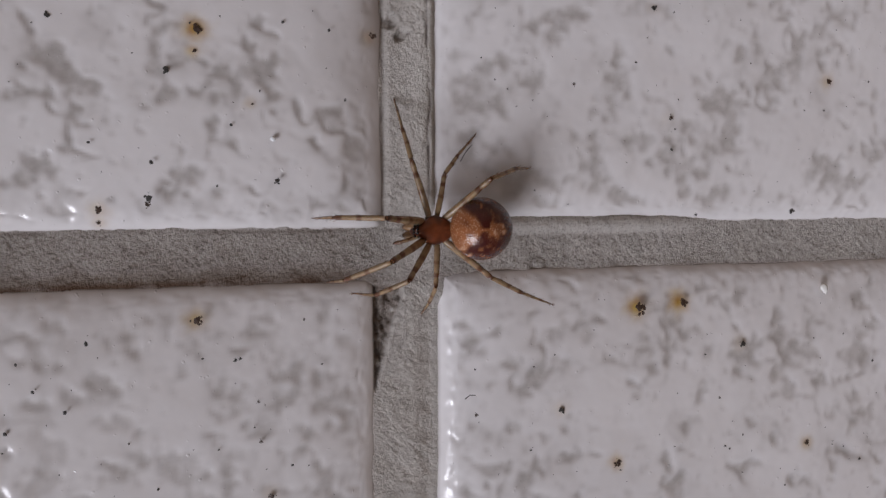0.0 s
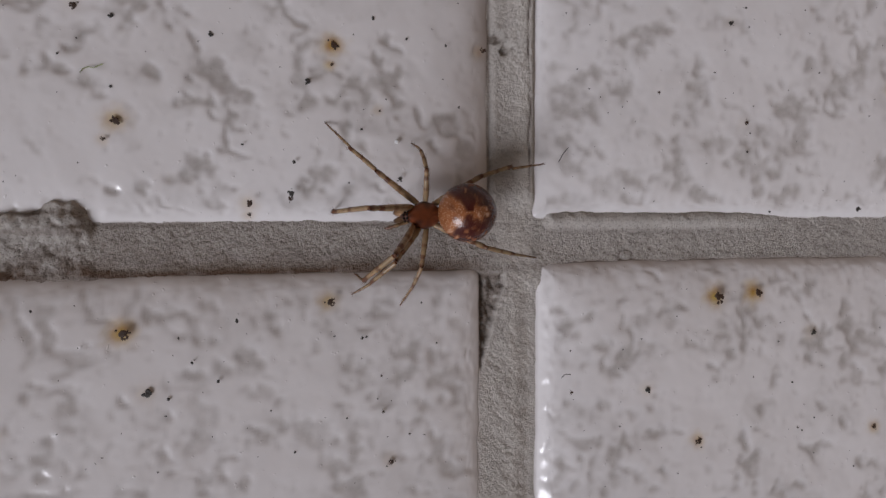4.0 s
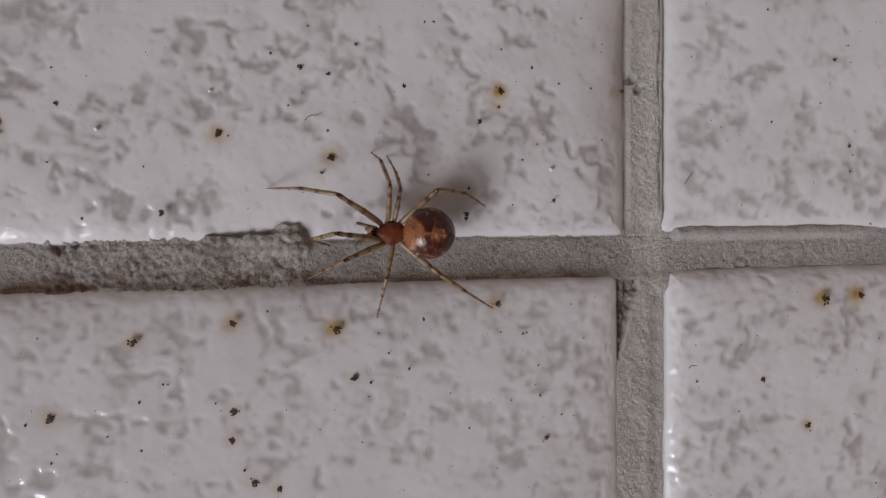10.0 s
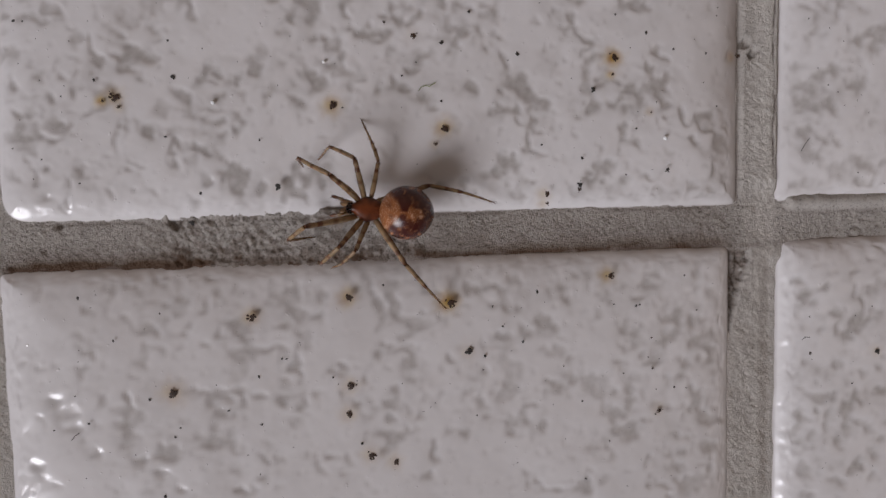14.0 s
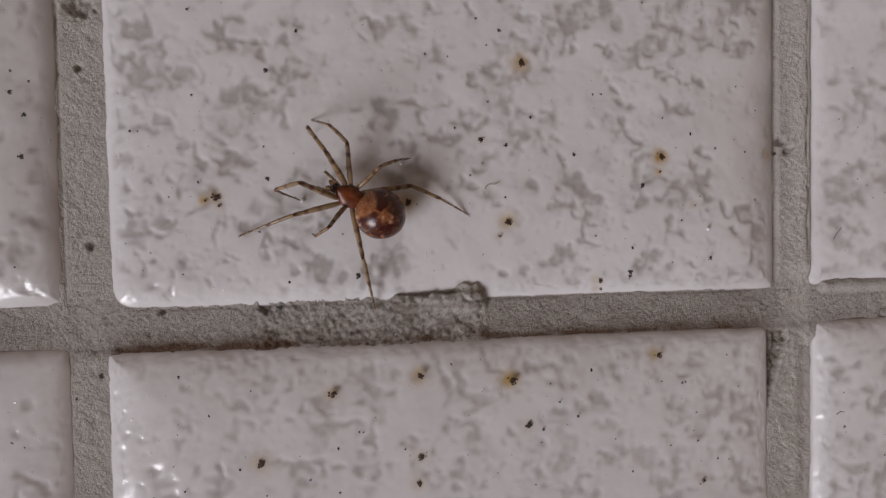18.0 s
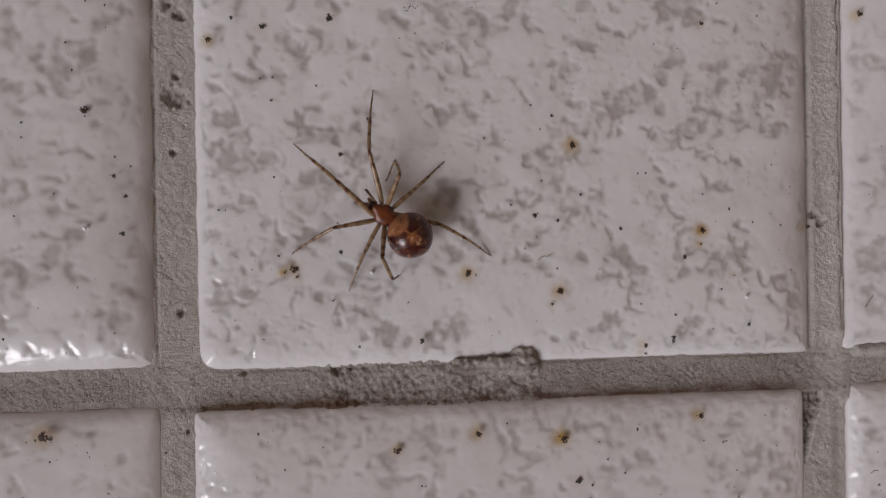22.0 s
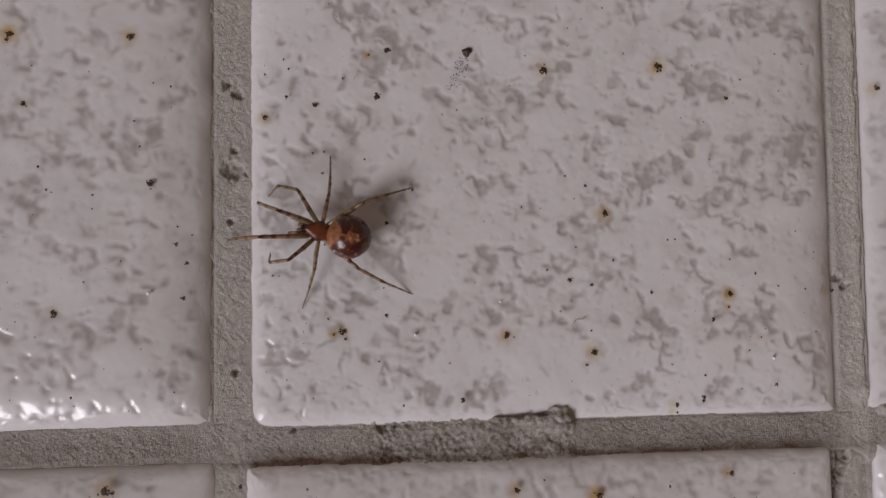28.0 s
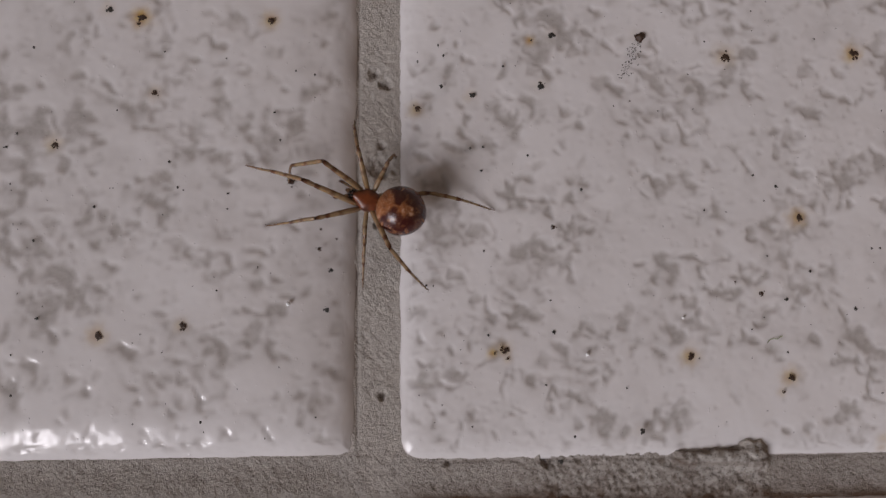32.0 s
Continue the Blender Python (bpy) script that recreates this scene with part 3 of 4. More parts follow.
def tube(stops, sides=10, hairs=0, seed=0, sag=0.0):
    """A tapering limb along x: stops of (x, radius, mark)."""
    bm = bmesh.new()
    layer = bm.verts.layers.float.new("mark")
    rng = random.Random(seed)
    rings = []
    span = stops[-1][0] - stops[0][0]
    for x, r, mark in stops:
        u = (x - stops[0][0]) / span
        ring = []
        for i in range(sides):
            a = 2 * math.pi * i / sides
            v = bm.verts.new((x * MM, r * math.cos(a) * MM, (r * math.sin(a) + sag * 4 * u * (1 - u)) * MM))
            v[layer] = mark
            ring.append(v)
        rings.append(ring)
    for a, b in zip(rings, rings[1:]):
        for i in range(sides):
            bm.faces.new((a[i], b[i], b[(i + 1) % sides], a[(i + 1) % sides]))
    bm.faces.new(rings[0][::-1])
    bm.faces.new(rings[-1])
    for _ in range(hairs):
        u = rng.uniform(0.08, 0.96)
        k = min(int(u * (len(stops) - 1)), len(stops) - 2)
        w = u * (len(stops) - 1) - k
        x, r = stops[k][0] * (1 - w) + stops[k + 1][0] * w, stops[k][1] * (1 - w) + stops[k + 1][1] * w
        a, lift, size = rng.uniform(0, 6.28), rng.uniform(0.35, 0.6), rng.uniform(0.14, 0.30)
        way = Vector((math.cos(lift), math.sin(lift) * math.cos(a), math.sin(lift) * math.sin(a)))
        base = Vector((x, 0.9 * r * math.cos(a), 0.9 * r * math.sin(a) + sag * 4 * u * (1 - u)))
        side = way.orthogonal().normalized() * 0.010
        other = way.cross(side)
        vs = [bm.verts.new((base + o) * MM) for o in (side, other - side * 0.5, -other - side * 0.5)]
        vs.append(bm.verts.new((base + way * size) * MM))
        for v in vs:
            v[layer] = 0.75
        for q in ((0, 1, 3), (1, 2, 3), (2, 0, 3)):
            bm.faces.new([vs[i] for i in q])
    return bm


def leg_bones(kind):
    """Femur with patella, tibia, and metatarsus with tarsus, for one kind of leg."""
    f, t, m = LENGTHS[kind]
    k = THICK[kind]
    fem = [(0, .10, .2), (.06 * f, .155, .1), (.25 * f, .180, .0), (.42 * f, .175, .05), (.46 * f, .172, .6), (.50 * f, .168, .6), (.54 * f, .164, .05), (.69 * f, .152, .05), (.72 * f, .150, .85), (.78 * f, .140, 1), (.80 * f, .115, .5),
           (.83 * f, .135, .1), (.89 * f, .145, .1), (.94 * f, .138, .8), (f, .105, 1)]
    tib = [(0, .098, .7), (.06 * t, .118, .1), (.25 * t, .125, .0), (.42 * t, .12, .05), (.46 * t, .119, .75), (.51 * t, .117, .75), (.55 * t, .114, .05), (.80 * t, .108, .05), (.84 * t, .112, .9), (.95 * t, .105, 1), (t, .072, .8)]
    met = [(0, .068, .6), (.06 * m, .078, .1), (.2 * m, .072, .0), (.26 * m, .070, .5), (.32 * m, .068, .05), (.48 * m, .062, .1), (.53 * m, .060, 1), (.58 * m, .056, .9), (.60 * m, .046, .5), (.66 * m, .050, .3), (.8 * m, .042, .5), (.92 * m, .030, .95), (m, .012, 1.0)]
    out = []
    for name, stops, n, sag in (("femur", fem[:11], 24, 0.08), ("patella", fem[10:], 8, 0.0), ("tibia", tib, 30, 0.05), ("metatarsus", met[:9], 22, 0.03), ("tarsus", met[8:], 18, 0.0)):
        bm = tube([(x, 1.07 * r * k, b) for x, r, b in stops], 10, n, kind * 10 + n, sag)
        me = bpy.data.meshes.new(name)
        bm.to_mesh(me)
        bm.free()
        me.shade_smooth()
        me.materials.append(LEG)
        out.append((name, me))
    return out


def egg(name, centre, size, shape, mark, mat, parent, nu=56, nv=40, label=""):
    """A closed rounded body; shape(u, a) scales a ring, mark(x, y, z) gives its dark pattern."""
    th = np.linspace(0.0, math.pi, nu)
    ph = np.linspace(0, 2 * math.pi, nv + 1)
    tt, pp = np.meshgrid(th, ph, indexing="ij")
    x, y, z = np.cos(tt), np.sin(tt) * np.cos(pp), np.sin(tt) * np.sin(pp)
    x, y, z = shape(x, y, z)
    me = grid_mesh(name, centre[0] + x * size[0], centre[1] + y * size[1], centre[2] + z * size[2], mat, mark=mark(x, y, z))
    ob = part(name, me, mat, parent, label)
    bm = bmesh.new()
    bm.from_mesh(me)
    bmesh.ops.remove_doubles(bm, verts=bm.verts, dist=1e-7)
    bmesh.ops.recalc_face_normals(bm, faces=bm.faces)
    bm.to_mesh(me)
    bm.free()
    me.shade_smooth()
    return ob


def abdomen_shape(x, y, z):
    back = np.clip(-x, 0, 1)
    return x, y * (1 - 0.10 * back ** 2), z * (1 - 0.06 * back) - 0.06 * back ** 2


def abdomen_mark(x, y, z):
    """Bow tie across the middle, a pale diamond behind it, a dark hind rim and broken flanks."""
    wob = 0.40 * (fbm(x * 3.2 + 3, y * 3.2 + 9, 3, 2) - 0.5)
    ay = np.abs(y) + 0.6 * wob
    u = x + wob
    bow = np.exp(-((u - 0.16) / (0.10 + 0.62 * np.clip(ay, 0, 0.6))) ** 6) * step(0.0, 0.10, ay) * (1 - step(0.86, 0.96, ay))
    hind = np.exp(-((u + 0.56 - 0.15 * ay) / (0.12 + 0.42 * np.clip(ay, 0, 0.6))) ** 6) * step(0.0, 0.12, ay) * (1 - step(0.78, 0.92, ay))
    front = 0.5 * np.exp(-((u - 0.70) / 0.09) ** 2 - ((ay - 0.22) / 0.10) ** 2)
    blotch = step(0.47, 0.56, fbm(x * 2.9 + 8, y * 2.9, 5, 2)) * step(-0.25, 0.1, -x) * 0.85
    rear = np.maximum(step(-0.3, 0.6, -x + 0.6 * wob) * 0.30, step(0.70, 0.9, -x + 0.5 * wob) * 0.85)
    belly = step(0.05, 0.6, -z) * 0.5
    flank = 0.75 * step(0.46, 0.56, fbm(x * 3.4, np.arctan2(y, z + 1.3) * 3.4, 6)) * step(0.55, 0.75, ay)
    mark = np.maximum.reduce([bow, hind, blotch, front, rear, belly, flank])
    mark = np.clip(mark * (1.05 + 0.6 * (fbm(x * 7, y * 7, 2, 2) - 0.5)), 0, 1)
    # cream flecks down the middle and along the flanks, where the mark falls below zero
    fleck = step(0.60, 0.70, fbm(x * 6.5 + 2, y * 6.5, 9, 2)) * np.maximum(np.exp(-(ay / 0.16) ** 2) * step(-0.4, 0.2, -x), np.exp(-((ay - 0.72) / 0.16) ** 2) * step(-0.8, -0.3, x))
    return mark - 1.4 * fleck


def carapace_shape(x, y, z):
    head = step(0.0, 0.85, x)
    width = 1.0 - 0.50 * step(-0.15, 0.65, x) - 0.10 * np.clip(-x, 0, 1)
    groove = 0.12 * np.exp(-((x + 0.25) / 0.25) ** 2 - (y / 0.16) ** 2) * (z > 0)
    return x, y * width, z * (0.82 + 0.22 * head) - groove


def carapace_mark(x, y, z):
    rays = 0.5 + 0.5 * np.cos(np.arctan2(y, x + 0.25) * 8)
    rim = step(0.62, 0.95, np.abs(y)) * 0.6
    return np.clip(0.55 * rays * step(0.2, 0.6, np.hypot(x, y)) + rim + 0.45 * step(0.66, 0.92, x), 0, 1)


def build_spider():
    spider = tagged(new("spider"), "small brown spider with marbled round abdomen and banded legs", "spider")
    body = egg("cephalothorax", (2.42, 0, 1.50), (1.14, 0.76, 0.52), carapace_shape, carapace_mark, CARAPACE, spider, 44, 36, "glossy red-brown cephalothorax")
    abdomen = egg("abdomen", (0, 0, 2.04), (1.60, 1.57, 1.46), abdomen_shape, abdomen_mark, ABDOMEN, spider, 90, 80, "round tan abdomen with dark brown marbling")
    part("pedicel", tube([(1.30, .20, .6), (1.55, .16, .7), (1.75, .18, .6)], 10), CARAPACE, spider).location = (0, 0, 1.55 * MM)
    for side in (-1, 1):
        for x, y, z, r in ((3.42, 0.09, 1.80, .075), (3.35, 0.24, 1.76, .070), (3.26, 0.10, 1.92, .075), (3.20, 0.27, 1.86, .070)):
            bm = bmesh.new()
            bmesh.ops.create_uvsphere(bm, u_segments=12, v_segments=8, radius=r * MM)
            part("eye", bm, EYE, body).location = (x * MM, side * y * MM, z * MM)
        # fangs under the head, palps beside them
        jaw = part("chelicera", tube([(0, .16, .2), (.18, .21, .1), (.46, .18, .3), (.66, .08, .9)], 12), MOUTH, spider)
        jaw.matrix_basis = pose(3.28 * MM, side * 0.17 * MM, 1.46 * MM, 0, 34, side * 5)
        palp = part("pedipalp", tube([(0, .10, .2), (.35, .10, .1), (.55, .075, .9), (.64, .095, .2), (.82, .09, .3), (.90, .075, .9), (1.0, .105, .8), (1.18, .09, 1), (1.32, .03, 1)], 8, 22, 5 + side, 0.30), LEG, spider)
        palp.matrix_basis = pose(3.12 * MM, side * 0.27 * MM, 1.46 * MM, 0, 4, side * 14)
        part("spinneret", tube([(0, .10, .4), (.14, .09, .7), (.26, .03, 1)], 8), ABDOMEN, spider).matrix_basis = pose(-1.28 * MM, side * 0.10 * MM, 1.16 * MM, 0, 40, 180 - side * 8)
        # coxae
        for kind, (x, y) in HIPS.items():
            ob = part("coxa", tube([(-.05, .12, .4), (.12, .16, .2), (.34, .16, .15), (.44, .12, .5)], 10), LEG, spider)
            ob.matrix_basis = pose((x * 0.6 + 2.33 * 0.4) * MM, side * y * 0.45 * MM, 1.27 * MM, 0, -6, side * (62 + 22 * (kind - 1.8)))
    legs = {}
    for kind in (1, 2, 3, 4):
        bones = leg_bones(kind)
        for side in (-1, 1):
            femur, patella, tibia, metatarsus, tarsus = bones
            moved = [part(name, me, LEG, spider) for name, me in (femur, tibia, metatarsus)]
            part(patella[0], patella[1], LEG, moved[0])
            part(tarsus[0], tarsus[1], LEG, moved[2])
            legs[kind, side] = moved
    return spider, legs


def stance(t, body, r1, r2, r3, r4, l1, l2, l3, l4):
    """How the spider stands at t: abdomen's place and heading; for each leg its foot and knee over the floor, in millimetres."""
    GAIT.append((t, body, {(1, -1): r1, (2, -1): r2, (3, -1): r3, (4, -1): r4, (1, 1): l1, (2, 1): l2, (3, 1): l3, (4, 1): l4}))


def footing(x, y):
    joint = -2.7 < x < -0.1 or 45.1 < x < 47.8 or -2.75 < y < 0.0
    return JOINT + 0.05 if joint else 0.0


def bend(kind, side, foot, knee):
    """Hip, knee, ankle and toe of a leg in the spider's own space."""
    f, t, m = LENGTHS[kind]
    hip = Vector((HIPS[kind][0], side * HIPS[kind][1], 1.30))
    reach = foot - hip
    full = f + t + m
    d = min(max(reach.length, 0.9), 0.985 * full)
    e = reach.normalized()
    toe = hip + e * d
    flex = radians(112 + 62 * min(1, max(0, (d / full - 0.30) / 0.60)))
    chord = math.sqrt(t * t + m * m - 2 * t * m * math.cos(flex))
    d = min(max(d, abs(f - chord) + 0.05), f + chord - 0.02)
    toe = hip + e * d
    a = (f * f - chord * chord + d * d) / (2 * d)
    h = math.sqrt(max(1e-6, f * f - a * a))
    over = (Vector((0, 0, 1)) - e * e.z).normalized()
    across = e.cross(over)
    foot_of_knee = hip + e * a
    sway = max(-0.92, min(0.92, (knee - foot_of_knee).dot(across) / h))
    up = across * sway + over * math.sqrt(1 - sway * sway)
    k = foot_of_knee + up * h
    c = toe - k
    w = up - c.normalized() * up.dot(c.normalized())
    w = w.normalized() if w.length > 1e-3 else up
    a = (t * t - m * m + c.length ** 2) / (2 * c.length)
    ankle = k + c.normalized() * a + w * math.sqrt(max(0, t * t - a * a))
    return hip, k, ankle, toe


def slab(name, x0, x1, y0, y1, z0, z1, r, mat, parent, label=""):
    """A flat body with rounded corners and softened edges, in millimetres."""
    bm = bmesh.new()
    rim = []
    for cx, cy, a0 in ((x1 - r, y1 - r, 0), (x0 + r, y1 - r, 90), (x0 + r, y0 + r, 180), (x1 - r, y0 + r, 270)):
        rim += [(cx + r * math.cos(radians(a0 + a)), cy + r * math.sin(radians(a0 + a))) for a in range(0, 91, 15)]
    soft = min(0.3 * (z1 - z0), 3.0)
    mx, my = (x0 + x1) / 2, (y0 + y1) / 2
    loops = []
    for z, inset in ((z0, soft), (z0 + soft, 0), (z1 - soft, 0), (z1, soft)):
        loops.append([bm.verts.new(((x - math.copysign(inset, x - mx)) * MM, (y - math.copysign(inset, y - my)) * MM, z * MM)) for x, y in rim])
    for a, b in zip(loops, loops[1:]):
        for i in range(len(rim)):
            bm.faces.new((a[i], a[(i + 1) % len(rim)], b[(i + 1) % len(rim)], b[i]))
    bm.faces.new(loops[0][::-1])
    bm.faces.new(loops[-1])
    return part(name, bm, mat, parent, label)


def motions():
    spider_rows, bone_rows = [], {key: ([], [], []) for key in LEGS}
    for t, (x, y, heading), feet in GAIT:
        m = pose(x * MM, y * MM, 0, 0, 0, heading)
        spider_rows.append((t, m))
        inv = pose(x, y, 0, 0, 0, heading).inverted()
        for key, (fx, fy, kx, ky) in feet.items():
            foot, knee = inv @ Vector((fx, fy, footing(fx, fy))), inv @ Vector((kx, ky, 2.5))
            joints = bend(key[0], key[1], foot, knee)
            for i in range(3):
                way = (joints[i + 1] - joints[i]).normalized()
                rows = bone_rows[key][i]
                if rows:
                    turn = rows[-1][2].to_3x3()
                    turn = (turn @ Vector((1, 0, 0))).rotation_difference(way).to_matrix() @ turn
                else:
                    z = (Vector((0, 0, 1)) - way * way.z).normalized()
                    turn = Matrix((way, z.cross(way), z)).transposed()
                rows.append((t, joints[i] * MM, turn.to_4x4()))
    walk(SPIDER, spider_rows)
    for key, bones in LEGS.items():
        for ob, rows in zip(bones, bone_rows[key]):
            walk(ob, [(t, Matrix.Translation(p) @ turn) for t, p, turn in rows])


def plain_wall(name, x0, x1, y0, y1, z0, z1, mat, label, category):
    bm = bmesh.new()
    box(bm, x0 * 1000, x1 * 1000, y0 * 1000, y1 * 1000, z0 * 1000, z1 * 1000)
    me = bpy.data.meshes.new(name)
    bm.to_mesh(me)
    bm.free()
    me.materials.append(mat)
    return tagged(new(name, me), label, category, "", "structure")


# unseen porch, added to block sky: walls on two sides, roof overhead, rest open
plain_wall("unseen_wall_north", -0.7, 1.15, 1.0, 1.15, -0.0016, 2.4, PLASTER, "plain plastered porch wall", "wall")
plain_wall("unseen_wall_east", 1.0, 1.15, -0.7, 0.998, -0.0016, 2.4, PLASTER, "plain plastered porch wall", "wall")
plain_wall("ceiling", -0.7, 1.15, -0.7, 1.15, 2.402, 2.55, PLASTER, "plain porch ceiling", "ceiling")

FLOOR, TILES = build_floor()
SPIDER, LEGS = build_spider()

# ---- small things lying on the tiles ----
CASTS = speck_casts()
for owner, specks, seed in zip(TILES, (SPECKS_CENTRE, SPECKS_LEFT, SPECKS_RIGHT, SPECKS_CORNER, SPECKS_BELOW, SPECKS_FAR), range(6)):
    lay_specks(CASTS, owner, specks, seed, 0.085)
lay_specks(CASTS, FLOOR, SPECKS_JOINT, 9, JOINT + 0.06)
for owner, x0, x1, y0, y1, count, seed in ((TILES[0], 1, 44, 1, 33, 190, 1), (TILES[1], -28, -4, 1, 33, 100, 2), (TILES[2], 49, 78, 1, 20, 90, 3),
                                           (TILES[4], 1, 44, -20, -4, 120, 4), (TILES[5], 50, 80, -20, -4, 90, 5), (TILES[3], -14, -4, -12, -4, 20, 6)):
    scatter_grit(owner, x0, x1, y0, y1, count, seed)
outer_tiles(FLOOR)


def droplet(x, y, r):
    bm = bmesh.new()
    bmesh.ops.create_uvsphere(bm, u_segments=16, v_segments=10, radius=r * MM)
    ob = part("droplet", bm, BEAD, None)
    ob.matrix_basis = pose(x * MM, y * MM, (0.08 + 0.25 * r) * MM) @ Matrix.Diagonal((1, 1, 0.7, 1))
    return tagged(ob, "tiny clear glassy bead stuck on the glaze", "bead", "beads on the tiles")


def thread(name, points, r, mat, label, category):
    bm = bmesh.new()
    rings = []
    for i, p in enumerate(points):
        way = Vector(points[min(i + 1, len(points) - 1)]) - Vector(points[max(i - 1, 0)])
        side = way.cross(Vector((0, 0, 1))).normalized() * r
        rings.append([bm.verts.new((Vector(p) + o + Vector((0, 0, 0.06))) * MM) for o in (side, Vector((0, 0, r)), -side, Vector((0, 0, -r)))])
    for a, b in zip(rings, rings[1:]):
        for i in range(4):
            bm.faces.new((a[i], a[(i + 1) % 4], b[(i + 1) % 4], b[i]))
    bm.faces.new(rings[0])
    bm.faces.new(rings[-1][::-1])
    return tagged(part(name, bm, mat, None), label, category)


# the bead on the joint, at 45.87, 7.51, stands in for a glint
for x, y, r in ((12.22, 6.61, 0.13), (18.64, 8.94, 0.10), (-7.08, 9.98, 0.14), (45.87, 7.51, 0.07), (39.9, 4.25, 0.13)):
    droplet(x, y, r).location.z += JOINT * MM if 45.5 < x < 47.9 else 0
thread("fibre", [(24.2, 7.25, 0.03), (24.35, 7.45, 0.05), (24.6, 7.55, 0.08), (24.85, 7.5, 0.08), (25.0, 7.6, 0.06), (25.25, 7.72, 0.04)], 0.024, FIBRE, "curled green plant fibre on the glaze", "fibre")
thread("hair", [(49.35, 3.3, 0.03), (49.6, 3.75, 0.08), (49.95, 4.15, 0.05)], 0.022, SOOT, "short dark hair lying on the glaze", "hair")
thread("hair", [(3.4, -12.75, 0.03), (3.6, -12.5, 0.06), (3.85, -12.35, 0.03)], 0.022, SOOT, "short dark hair lying on the glaze", "hair")
thread("hair", [(49.6, -9.3, 0.03), (49.85, -9.1, 0.06), (50.2, -9.15, 0.03)], 0.025, SOOT, "short dark hair lying on the glaze", "hair")


def flake():
    bm = bmesh.new()
    rng = random.Random(3)
    blob(bm, (0, 0, 0), (0.22, 0.36, 0.10), rng, 0.25, 2)
    ob = part("flake", bm, FLAKE, None)
    ob.matrix_basis = pose(72.9 * MM, -4.2 * MM, 0.06 * MM, 0, 0, 25)
    return tagged(ob, "small white flake lying on the tile", "flake")


def dirt_streak():
    """A crumb with a trail of fine grains below it."""
    rng = random.Random(12)
    bm = bmesh.new()
    for i in range(70):
        k = rng.random()
        x, y = 16.2 - 1.0 * k + rng.gauss(0, 0.24), 27.7 - 2.6 * k + rng.gauss(0, 0.15)
        r = rng.uniform(0.02, 0.055)
        blob(bm, (x, y, 0.08), (r, r, 0.04), rng, 0.3, 1)
    return tagged(part("dirt_streak", bm, SOOT, None), "trail of fine dark grains on the glaze", "dirt", "", "stuff")


def crumb(x, y, r):
    bm = bmesh.new()
    blob(bm, (0, 0, 0), (r, 0.8 * r, 0.5 * r), random.Random(5), 0.35, 2)
    ob = part("crumb", bm, SPECK, None)
    ob.matrix_basis = pose(x * MM, y * MM, (0.06 + 0.2 * r) * MM, 0, 0, 40)
    return tagged(ob, "dark brown crumb stuck to the glaze", "crumb")


flake()
dirt_streak()
crumb(16.4, 27.95, 0.38)


